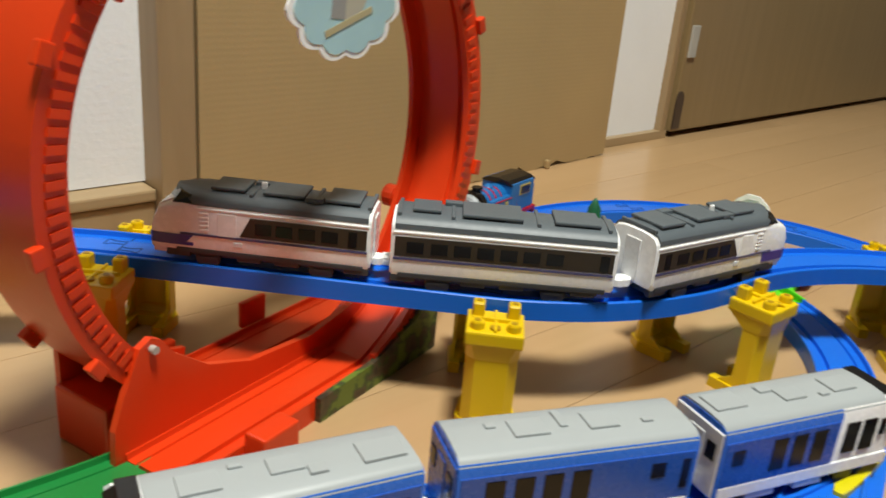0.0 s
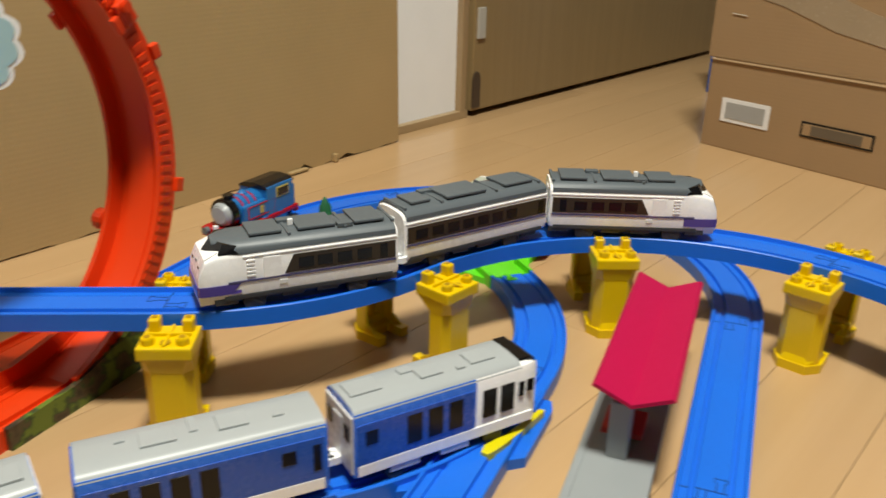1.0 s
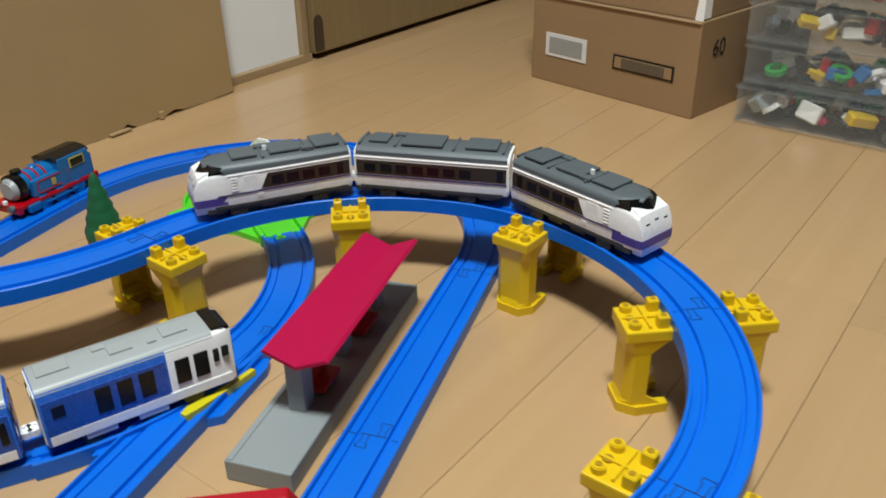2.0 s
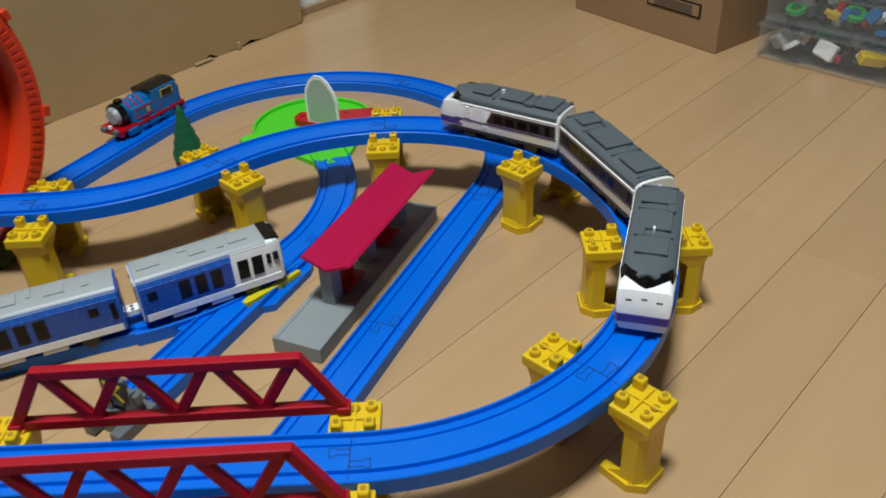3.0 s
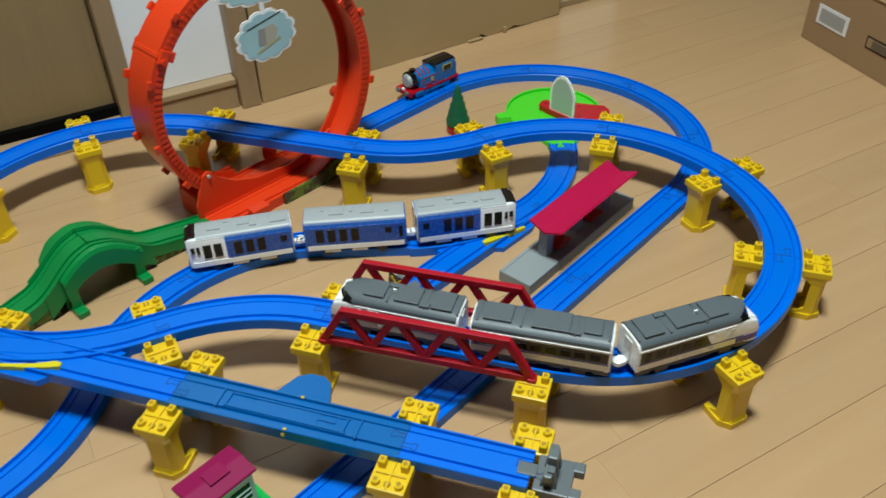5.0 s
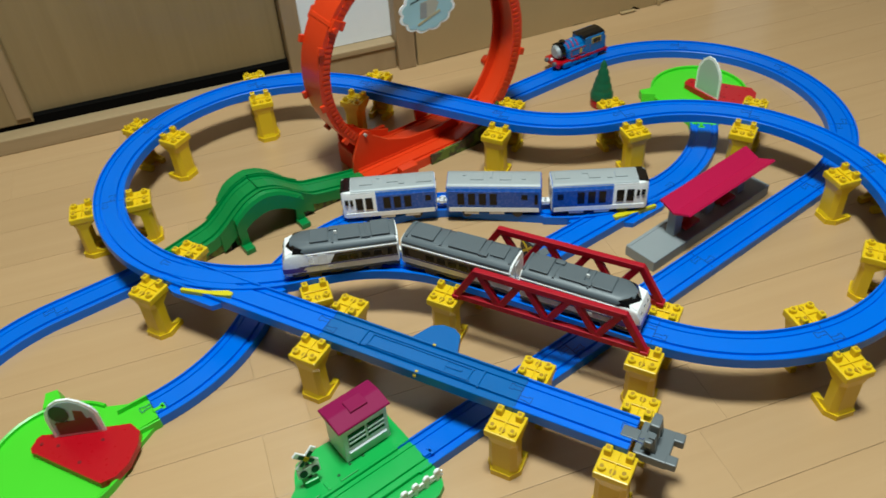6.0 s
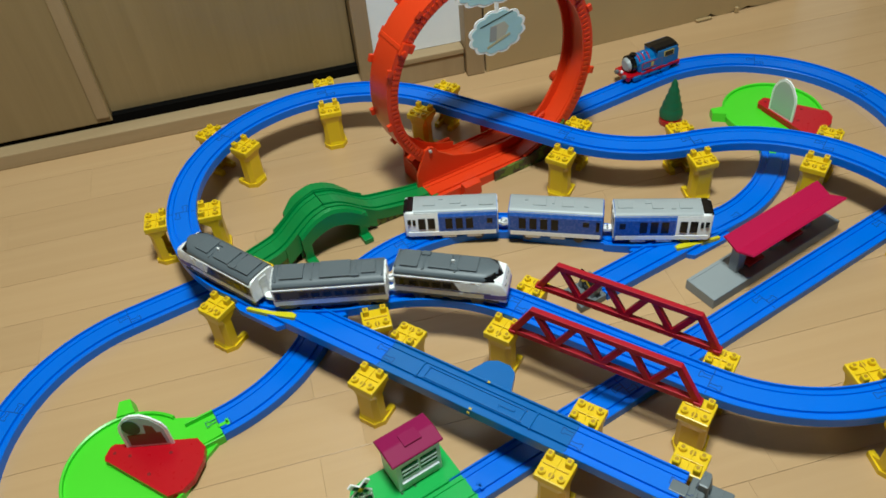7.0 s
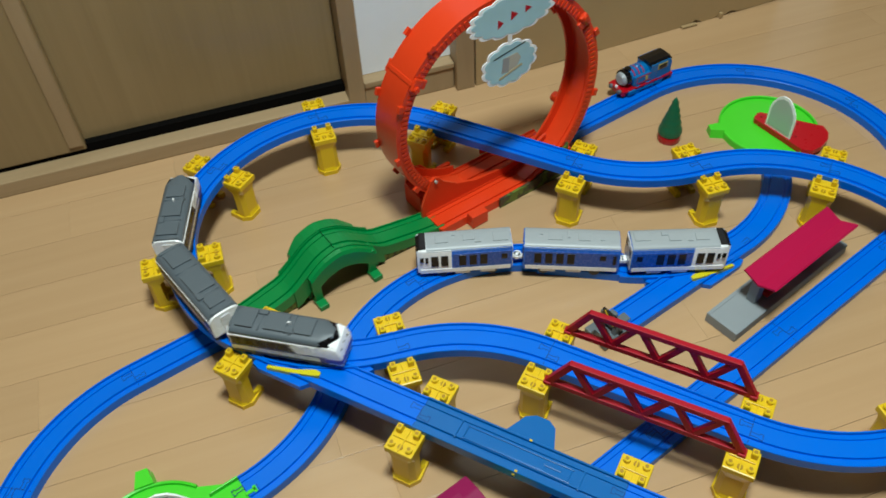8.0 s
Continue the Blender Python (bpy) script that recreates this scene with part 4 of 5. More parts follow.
    part("crown_floor", loft(rings), GREEN, root)
    for f in (0.35, 0.635):
        part("bulkhead", box((ln * f, 0, 0.020), (0.003, 0.033, 0.040), 0.0005), GREEN, root)


hill()


# ---- station platform ----
def platform():
    hd = 66.0
    root = thing("platform", pose(0.200, 0.268, 0, 0, 0, hd), "long grey plastic station platform with a crimson pink canopy", "toy station")
    part("deck", box((0, 0, 0.0075), (0.224, 0.044, 0.015), 0.0012), GREY, root)
    part("deck_edge", box((0, 0.019, 0.0152), (0.222, 0.004, 0.0010), 0.0003), GREY, root)
    v = [(q - 0.006, z) for q, z in ((-0.0225, 0.0625), (-0.0205, 0.0642), (0.0, 0.0555), (0.0205, 0.0642), (0.0225, 0.0625), (0.0, 0.0530))]
    part("canopy", loft([[(x, y, z) for y, z in v] for x in (-0.066, 0.098)]), PINK, root, "crimson pink butterfly canopy")
    for x in (-0.052, 0.010, 0.072):
        part("canopy_post", box((x, 0, 0.0325), (0.014, 0.012, 0.037), 0.0012), GREY, root)
        part("bracket", loft([[(x - 0.005, -0.004, 0.047), (x + 0.005, -0.004, 0.047), (x + 0.005, 0.004, 0.047), (x - 0.005, 0.004, 0.047)], [(x - 0.005, -0.008, 0.0530), (x + 0.005, -0.008, 0.0530), (x + 0.005, 0.008, 0.0530), (x - 0.005, 0.008, 0.0530)]]), GREY, root)
    for x in (-0.030, 0.040):
        seat = part("bench", box((x, 0.0, 0.021), (0.026, 0.024, 0.004), 0.0008), REDORANGE, root, "red plastic bench seat")
        part("bench_back", box((x, 0.0, 0.030), (0.026, 0.003, 0.018), 0.0008), REDORANGE, seat)
        part("bench_foot", box((x, 0, 0.017), (0.020, 0.006, 0.006), 0.0005), REDORANGE, seat)


REDORANGE = plastic("bench_red_plastic", (0.50, 0.020, 0.008), 0.4, 0.07)
platform()


# ---- level crossing with hut ----
def crossing():
    hd = CROSSING[2]
    root = thing("level_crossing", pose(CROSSING[0], CROSSING[1], 0, 0, 0, hd), "green plastic level crossing base carrying a rail", "toy crossing")
    base = [(0.0160, 0.060), (0.008, 0.067), (-0.070, 0.071), (-0.086, 0.067), (-0.094, 0.056), (-0.100, 0.044), (-0.120, 0.030), (-0.216, 0.028), (-0.216, -0.040), (-0.208, -0.048), (0.000, -0.048), (0.010, -0.042), (0.0155, -0.030)]
    part("base", prism(base, 0.0, 0.0085, None, 0.001), BASEGREEN, root)
    sec = [(v, z + 0.0009) for v, z in rail_section(0.037, RAIL_H)]
    rings = [[(x, v, z) for v, z in sec] for x in (-0.216, -0.0005)]
    part("track", loft(rings), BASEGREEN, root)
    cover = [(v, z + 0.0007) for v, z in rail_section(0.0396, RAIL_H)]
    part("joint_cover", loft([[(x, v, z) for v, z in cover] for x in (-0.0004, 0.0140)]), BASEGREEN, root)
    bm = bmesh.new()
    add_box(bm, (0.018, -0.006, RAIL_H - 0.0004), (0.010, 0.0045, 0.003), 0.0005, None, 1)
    add_box(bm, (0.022, -0.006, RAIL_H - 0.0004), (0.004, 0.009, 0.003), 0.0005, None, 1)
    part("joint_tab", bm, BLUE, root)
    # small darker green discs on the base, painted as shaded holes
    for x, y in ((-0.03, 0.034), (-0.045, 0.034), (-0.06, 0.030)):
        bm = bmesh.new()
        add_cyl(bm, Matrix.Translation((x, y, 0.0087)), 0.0016, 0.0006, 10)
        part("hole", bm, GREENDEEP, root)
    for x, y, sx, sy in ((-0.052, 0.024, 0.020, 0.003), (-0.075, 0.027, 0.003, 0.010), (-0.10, 0.024, 0.030, 0.003)):
        part("moulding", box((x, y, 0.0092), (sx, sy, 0.0018), 0.0004), BASEGREEN, root)
    for i in range(7):
        x = 0.009 - 0.0125 * i
        part("fence_post", box((x, -0.034, 0.0145), (0.0042, 0.0028, 0.014), 0.0008), WHITE, root)
        bm = bmesh.new()
        add_cyl(bm, pose(x, -0.034, 0.0215, 90, 0, 0), 0.0038, 0.0028, 16, None, 0.0005)
        part("post_top", bm, WHITE, root, "", None, True)
    for z in (0.0128, 0.0180):
        part("fence_rail", box((-0.028, -0.034, z), (0.086, 0.0020, 0.0026), 0.0005), WHITE, root)
    place = pose(CROSSING[0], CROSSING[1], 0.0085, 0, 0, hd)
    hut = thing("crossing_hut", place @ pose(-0.0210, 0.0525, 0) @ Matrix.Diagonal((0.97, 1.0, 1.15, 1)), "white louvred plastic hut with a plum-coloured roof", "toy hut")
    part("housing", box((0, 0, 0.0205), (0.052, 0.0335, 0.041), 0.001), HUTWHITE, hut)
    for side in (1, -1):
        for wx in (-0.0105, 0.0115):
            part("louvre_recess", box((wx, side * 0.0169, 0.026), (0.0195, 0.0012, 0.016), 0.0003), BLACK, hut)
            for k in range(2):
                part("slat", box((wx, side * 0.0175, 0.0234 + 0.0052 * k), (0.0195, 0.0014, 0.0017), 0.0003), HUTWHITE, hut)
        part("ledge", box((0.0, side * 0.0175, 0.012), (0.044, 0.0030, 0.0020), 0.0004), HUTWHITE, hut)
    roof = loft([[(x, -0.0190, 0.0415), (x, -0.0190, 0.0440), (x, 0.0, 0.0470), (x, 0.0190, 0.0440), (x, 0.0190, 0.0415)] for x in (-0.0300, 0.0300)])
    bmesh.ops.bevel(roof, geom=list(roof.edges), offset=0.0008, segments=1, affect="EDGES")
    part("roof", roof, PLUM, hut, "plum-coloured shallow gable roof")
    part("roof_vent", box((0.002, 0.0, 0.0465), (0.020, 0.015, 0.0034), 0.0005), PLUM, hut)
    post = thing("crossing_sign", place @ pose(-0.0834, 0.0420, 0, 0, 0, -8) @ Matrix.Diagonal((1.12, 1.1, 1.32, 1)), "small black and yellow crossed warning sign on a post", "toy sign")
    part("foot", box((0, 0, 0.003), (0.013, 0.011, 0.006), 0.001), BASEGREEN, post)
    part("post", box((0, 0, 0.016), (0.004, 0.003, 0.028), 0.0005), BLACK, post)
    for turn in (45, -45):
        board = part("cross_board", box((0, 0, 0), (0.024, 0.0020, 0.0052), 0.0004, pose(0, -0.0022, 0.030, 0, turn, 0)), WHITE, post)
        for k in (-1, 1):
            part("stripe", box((k * 0.005, 0, 0), (0.006, 0.0026, 0.0036), 0.0002, pose(0, -0.0024, 0.030, 0, turn, 0)), BLACK, board)
        part("stripe", box((0, 0, 0), (0.0042, 0.0028, 0.0036), 0.0002, pose(0, -0.0025, 0.030, 0, turn, 0)), YELLOW, board)
    part("lamp_board", box((0, -0.002, 0.0155), (0.020, 0.0026, 0.010), 0.001), WHITE, post)
    for k in (-1, 1):
        bm = bmesh.new()
        add_cyl(bm, pose(k * 0.0052, -0.0036, 0.0155, 90, 0, 0), 0.0036, 0.0012, 14)
        part("lamp", bm, BLACK, post)


GREENDEEP = plastic("green_hole_shade_plastic", (0.004, 0.10, 0.02), 0.5, 0.1)
HUTWHITE = plastic("hut_white_plastic", (0.80, 0.84, 0.85), 0.4, 0.04)
crossing()


# ---- little fir tree ----
def fir():
    root = thing("toy_tree", pose(-0.006, 0.490, 0), "small green plastic fir tree on a red round base", "toy tree")
    part("base", turned([(0.0155, 0.0), (0.0165, 0.002), (0.0165, 0.010), (0.0145, 0.0125), (0.006, 0.013)], 28), RED, root, "red round base", None, True)
    prof = [(0.006, 0.012), (0.0165, 0.0130), (0.0172, 0.016)]
    for k in range(5):
        z = 0.017 + 0.0115 * k
        r = 0.0170 - 0.0030 * k
        prof += [(r, z), (r + 0.0002, z + 0.004), (r - 0.0026, z + 0.0105)]
    prof += [(0.0016, 0.0745), (0.0003, 0.0760)]
    bm = turned(prof, 30)
    for v in bm.verts:
        d = noise.noise(v.co * 160) * 0.0007
        v.co += Vector((v.co.x, v.co.y, 0)).normalized() * d if v.co.xy.length > 1e-4 else Vector()
    part("crown", bm, FIR, root, "", None, True)


fir()


# ---- trains ----
def side_ring(x, w, zb, zs, zt, flat=0.6):
    """A carriage outline: flat sides, rounded shoulders, shallow arched roof."""
    half = [(w * 0.96, zb), (w, zb + 0.003), (w, zs), (w * 0.955, zs + (zt - zs) * 0.45), (w * 0.82, zs + (zt - zs) * 0.78), (w * flat, zs + (zt - zs) * 0.93), (w * 0.25, zt)]
    return [(x, y, z) for y, z in half] + [(x, -y, z) for y, z in reversed(half)]


def wheelset(root, x):
    bm = bmesh.new()
    for s in (1, -1):
        add_cyl(bm, Matrix.Translation((0, s * 0.0156, 0)) @ pose(0, 0, 0, 90, 0, 0), 0.0072, 0.0032, 20, None, 0.0005)
        add_box(bm, (0, s * 0.0173, 0), (0.0105, 0.0008, 0.0018), 0.0, None)
    add_cyl(bm, pose(0, 0, 0, 90, 0, 0), 0.0014, 0.028, 10)
    return part("wheelset", bm, WHEEL, root, "", pose(x, 0, 0.0072))


WHEEL = plastic("grey_wheel_plastic", (0.032, 0.032, 0.036), 0.4, 0.1)


def coupler(root, x, side):
    part("coupler_arm", box((x + side * 0.004, 0, 0.0115), (0.010, 0.006, 0.0035), 0.0008), WHITE, root, "white plastic coupler")
    bm = bmesh.new()
    rings = []
    for i in range(17):
        a = 2 * math.pi * i / 16
        rings.append([(x + side * 0.0095 + (0.0036 + d) * math.cos(a), (0.0036 + d) * math.sin(a), z) for d, z in ((-0.0014, 0.0105), (0.0014, 0.0105), (0.0014, 0.0145), (-0.0014, 0.0145))])
    add_loft(bm, rings, True, False)
    part("coupler_ring", bm, WHITE, root)


WHITE_ROOF_Z = 0.0445


def express_car(name, cab, label, pantograph=False):
    """A carriage of the white express; with a cab its nose points along +x."""
    root = thing(name, pose(0, 0, 0), label, "toy train", "white express train")
    w, zb, zs, zt = 0.0182, 0.0112, 0.0365, 0.0445
    xr = -0.0625
    xf = 0.0625 if not cab else 0.036
    rings = [side_ring(xr, w, zb, zs, zt), side_ring(xf, w, zb, zs, zt)]
    if cab:
        rings += [side_ring(0.0500, w, zb, 0.0362, 0.0412, 0.82), side_ring(0.0582, w * 0.985, zb, 0.0338, 0.0372, 0.86), side_ring(0.0618, w * 0.95, zb, 0.0268, 0.0290, 0.88), side_ring(0.0630, w * 0.92, zb, 0.0180, 0.0200, 0.88)]
    part("body", loft(rings), WHITE, root, "glossy white carriage body", None, True)
    part("end_panel", loft([side_ring(xr - 0.0012, w * 0.96, zb + 0.001, zs - 0.0008, zt - 0.0008), side_ring(xr + 0.0010, w * 1.006, zb, zs, zt + 0.0001)]), WHITE, root)
    part("end_door", box((xr - 0.0014, 0, 0.0255), (0.0012, 0.0115, 0.026), 0.0004), PALE, root)
    if not cab:
        part("end_panel", loft([side_ring(xf - 0.0010, w * 1.006, zb, zs, zt + 0.0001), side_ring(xf + 0.0012, w * 0.96, zb + 0.001, zs - 0.0008, zt - 0.0008)]), WHITE, root)
        part("end_door", box((xf + 0.0014, 0, 0.0255), (0.0012, 0.0115, 0.026), 0.0004), PALE, root)
    # grey roof shell
    r0, r1 = xr + 0.0006, (xf - 0.0006 if not cab else 0.0385)
    roof = []
    for x, k in ((r0, 1.0), (r1, 1.0)) + (((0.0460, 0.82), (0.0520, 0.32)) if cab else ()):
        half = [(w * 0.99 * k, zs + 0.0022), (w * 0.975 * k, zs + 0.0052), (w * 0.86 * k, zt - 0.0004), (w * 0.62 * k, zt + 0.0012), (w * 0.2 * k, zt + 0.0020)]
        dz = 0.0 if k == 1.0 else -0.0004
        roof.append([(x, y, z + dz) for y, z in half] + [(x, -y, z + dz) for y, z in reversed(half)])
    part("roof", loft(roof), ROOFGREY, root, "dark grey ribbed roof", None, True)
    zr = zt + 0.0022
    panels = [(-0.046, 0.0, 0.020, 0.022), (-0.012, 0.0, 0.024, 0.020), (0.020, 0.0, 0.020, 0.019)] if cab else [(-0.045, 0.0, 0.016, 0.016), (-0.008, 0.0, 0.034, 0.022), (0.040, 0.0, 0.026, 0.020)]
    for px, py, lx, ly in panels:
        part("roof_panel", box((px, py, zr + 0.0008), (lx, ly + 0.003, 0.0020), 0.0007), ROOFGREY, root)
    for px in ([-0.0615, -0.030, 0.006] if cab else [-0.060, -0.030, 0.018, 0.058]):
        part("roof_rib", box((px, 0, zr - 0.0008), (0.0022, 0.027, 0.0022), 0.0005), ROOFGREY, root)
    for px, py in ((-0.030, 0.010), (0.004, -0.009)):
        part("roof_box", box((px, py, zr + 0.0002), (0.010, 0.006, 0.0030), 0.0006), ROOFGREY, root)
    if cab:
        part("roof_fin", box((0.002, 0.0, zr + 0.0020), (0.0035, 0.0018, 0.0045), 0.0006), WHITE, root, "tiny white roof aerial")
    # sides
    b0, b1 = xr + 0.001, (0.011 if cab else xf - 0.001)
    for s in (1, -1):
        band = [(b0, 0.0228), (b1, 0.0228), (b1 - (0.006 if cab else 0.0), 0.0345), (b0, 0.0345)]
        bm = bmesh.new()
        add_prism(bm, band, -0.0004, 0.0004, pose(0, s * (w + 0.0001), 0, 90, 0, 0))
        bob = part("window_band", bm, BROWNBAND, root, "dark brown window band")
        xs = [-0.0535, -0.0405, -0.0275, -0.0145, -0.0025] if cab else [-0.050, -0.0365, -0.0235, -0.0105, 0.0025, 0.0155, 0.0285]
        for i, x in enumerate(xs):
            wd = 0.0050 if (cab and i == 0) else 0.0095
            hh = 0.0095 if (cab and i == 0) else 0.0068
            part("window", box((x, s * (w + 0.00055), 0.0284), (wd, 0.0006, hh), 0.0002), GLASS, bob)
        if not cab:
            part("window", box((0.0565, s * (w + 0.00055), 0.0284), (0.0050, 0.0006, 0.0095), 0.0002), GLASS, bob)
        part("stripe", box(((xr + (0.046 if cab else xf)) / 2, s * (w + 0.0002), 0.0213), ((0.046 if cab else xf) - xr - 0.001, 0.0008, 0.0013), 0.0002), STRIPE, root, "thin dusky blue stripe")
        part("gutter", box(((xr + xf) / 2, s * (w - 0.0001), 0.0368), (xf - xr, 0.0010, 0.0010), 0.0002), WHITE, root)
        part("skirt", box((-0.006 if cab else 0.0, s * (w - 0.0014), 0.0112), (0.108 if cab else 0.118, 0.0030, 0.0030), 0.0006), DARK, root, "dark grey underframe skirt")
        for px in (-0.056, -0.016, 0.006, 0.047):
            part("underfloor_box", box((px, s * (w - 0.0026), 0.0090), (0.014, 0.0040, 0.0040), 0.0006), DARK, root)
        if cab:
            part("door_leaf", box((0.0185, s * (w + 0.0002), 0.0285), (0.0110, 0.0007, 0.0135), 0.0003), WHITE, root)
            for k in range(5):
                part("vent_slat", box((0.0315, s * (w + 0.0002), 0.0245 + 0.0024 * k), (0.0052, 0.0010, 0.0013), 0.0003), WHITE, root)
            part("step_plate", box((0.012, s * (w + 0.0002), 0.0175), (0.0050, 0.0008, 0.0030), 0.0003), PALE, root)
    if cab:
        # windscreen wedge and nose fittings
        ws = bmesh.new()
        for px, py, pz in ((0.0572, 0, 0.0384), (0.0500, 0.0168, 0.0390), (0.0385, 0.0182, 0.0396), (0.0520, 0, 0.0452), (0.0465, 0.0130, 0.0448), (0.0380, 0.0160, 0.0438), (0.044, 0.010, 0.032)):
            for q in (1, -1) if py else (1,):
                ws.verts.new((px, py * q, pz))
        bmesh.ops.convex_hull(ws, input=ws.verts)
        part("windscreen", ws, BLACK, root, "glossy black wrap-around windscreen")
        for s in (1, -1):
            part("headlamp", box((0.0604, s * 0.0098, 0.0305), (0.0020, 0.0042, 0.0012), 0.0003, None), BLACK, root)
        part("emblem", box((0.0600, 0, 0.0318), (0.0020, 0.0040, 0.0014), 0.0003), STOPGREY, root)
        path = [(0.038, w), (0.0500, w), (0.0585, w * 0.985), (0.0622, w * 0.94), (0.0630, w * 0.89)]
        path = [(px, py + 0.0004) for px, py in path[:-1]] + [(0.0635, w * 0.89)]
        path = path + [(px, -py) for px, py in reversed(path)]
        band = []
        for k, (px, py) in enumerate(path):
            back = 0.0055 if k in (0, len(path) - 1) else 0.0
            ix, iy = px - 0.002 if abs(px) > 0.05 else px, py * 0.93
            band.append([(px, py, 0.0142), (px + back, py, 0.0142), (px, py, 0.0205), (ix, iy, 0.0205), (ix, iy, 0.0142)])
        part("nose_band", loft(band), PURPLE, root, "purple band wrapped round the nose")
        part("chin", box((0.0580, 0, 0.0105), (0.0090, 0.0310, 0.0062), 0.0012), WHITE, root)
    part("chassis", box((-0.002, 0, 0.0095), (0.116, 0.028, 0.0060), 0.001), DARK, root)
    sets = [wheelset(root, -0.036), wheelset(root, 0.030)]
    coupler(root, xr, -1)
    if not cab:
        coupler(root, xf, 1)
    return root, sets


GLASS = plastic("dark_window_gloss", (0.008, 0.007, 0.006), 0.22, 0.1, spec=0.3)
EXPRESS = [express_car("express_cab_car", True, "white toy express cab car with grey roof and purple stripe"),
           express_car("express_middle_car", False, "white toy express middle car with grey roof and brown windows"),
           express_car("express_cab_car", True, "white toy express cab car with grey roof and white aerial")]


def railcar(name, cab, label):
    """A carriage of the blue diesel train; with a cab its front points along +x."""
    root = thing(name, pose(0, 0, 0), label, "toy train", "blue diesel train")
    w, zb, zs, zt = 0.0180, 0.0085, 0.0400, 0.0445
    x0, x1 = -0.0625, 0.0625
    split = 0.018 if cab else x1

    def ring(x, k=1.0, top=zt, low=zb):
        half = [(w * k, low), (w * k, zs), (w * 0.93 * k, zs + 0.0028), (w * 0.80 * k, top - 0.0006), (w * 0.3 * k, top)]
        return [(x, y, z) for y, z in half] + [(x, -y, z) for y, z in reversed(half)]

    part("body", loft([ring(x0), ring(split)]), CARBLUE2, root, "bright blue carriage body", None, True)
    if cab:
        part("front_body", loft([ring(split), ring(0.055), ring(0.0615, 0.93, 0.0430), ring(0.0640, 0.86, 0.0250)]), WHITE, root, "white cab end body", None, True)
        face = loft([[(0.0580, y, z) for y, z in ((-0.0150, 0.0260), (0.0150, 0.0260), (0.0125, 0.0452), (-0.0125, 0.0452))], [(0.0650, y, z) for y, z in ((-0.0138, 0.0255), (0.0138, 0.0255), (0.0115, 0.0425), (-0.0115, 0.0425))]])
        part("cab_front", face, BLACK, root, "glossy black cab front")
        part("bumper", box((0.0630, 0, 0.0115), (0.0050, 0.0300, 0.0070), 0.0012), CARBLUE, root)
        part("cab_roof", box((0.0560, 0, 0.0447), (0.0090, 0.0280, 0.0016), 0.0006), BLACK, root)
    roof = []
    for x in (x0 + 0.0004, (0.0510 if cab else x1 - 0.0004)):
        half = [(w * 0.965, zs + 0.0016), (w * 0.90, zt - 0.0010), (w * 0.72, zt + 0.0006), (w * 0.25, zt + 0.0012)]
        roof.append([(x, y, z) for y, z in half] + [(x, -y, z) for y, z in reversed(half)])
    part("roof", loft(roof), SILVER, root, "pale grey panelled roof", None, True)
    zr = zt + 0.0014
    panels = ((-0.048, 0.002, 0.020, 0.014), (-0.018, 0.006, 0.008, 0.006), (-0.006, -0.001, 0.015, 0.011), (0.014, -0.006, 0.006, 0.003), (0.030, 0.0, 0.017, 0.013)) if cab else ((-0.040, 0.004, 0.005, 0.004), (-0.022, 0.0, 0.018, 0.013), (-0.004, 0.004, 0.004, 0.013), (0.016, 0.0, 0.016, 0.013), (0.040, -0.004, 0.006, 0.003))
    for px, py, lx, ly in panels:
        part("roof_panel", box((px, py, zr), (lx, ly, 0.0018), 0.0005), SILVER, root)
    for s in (1, -1):
        y = s * (w + 0.0001)
        part("side_blue", box(((x0 + split) / 2, y, 0.0262), (split - x0 - 0.003, 0.0010, 0.0225), 0.0003), CARBLUE, root, "deep blue side panel")
        part("sill_band", box((0, y, 0.0118), (0.121, 0.0012, 0.0062), 0.0004), WHITE, root, "white lower side band")
        win = [(-0.052, 0.0078, 0.0075, 0.0295), (-0.0245, 0.0098, 0.0160, 0.0270), (-0.0105, 0.0098, 0.0160, 0.0270), (0.0035, 0.0098, 0.0160, 0.0270)]
        if cab:
            win += [(0.0275, 0.0098, 0.0160, 0.0275), (0.0405, 0.0098, 0.0160, 0.0275), (0.0510, 0.0040, 0.0085, 0.0300), (0.0575, 0.0050, 0.0070, 0.0310)]
        else:
            win = [(-0.044, 0.0098, 0.0160, 0.0270), (-0.0295, 0.0098, 0.0160, 0.0270), (-0.015, 0.0098, 0.0160, 0.0270), (-0.0005, 0.0098, 0.0160, 0.0270), (0.041, 0.0080, 0.0070, 0.0300), (0.0565, 0.0045, 0.0140, 0.0270)]
        for wx, lw, hw, zw in win:
            part("window", box((wx, y + s * 0.0004, zw), (lw, 0.0010, hw), 0.0003), GLASS, root)
        for px in (-0.030, 0.004):
            part("underfloor_box", box((px, s * (w - 0.002), 0.0070), (0.020, 0.0040, 0.0045), 0.0006), PALE, root)
    for sx in (x0,) if cab else (x0, x1):
        k = 1 if sx > 0 else -1
        part("end_panel", box((sx + k * 0.0003, 0, 0.0255), (0.0016, 0.0335, 0.0320), 0.0006), PALE if cab else CARBLUE, root)
        part("end_door", box((sx + k * 0.0012, 0, 0.0245), (0.0010, 0.0100, 0.0250), 0.0004), PALE if cab else CARBLUE, root)
        for s in (1, -1):
            part("end_window", box((sx + k * 0.0013, s * 0.0108, 0.0310), (0.0008, 0.0062, 0.0085), 0.0003), GLASS, root)
    part("chassis", box((0, 0, 0.0090), (0.112, 0.028, 0.0050), 0.001), DARK, root)
    sets = [wheelset(root, -0.036), wheelset(root, 0.032)]
    coupler(root, x0, -1)
    if not cab:
        coupler(root, x1, 1)
    return root


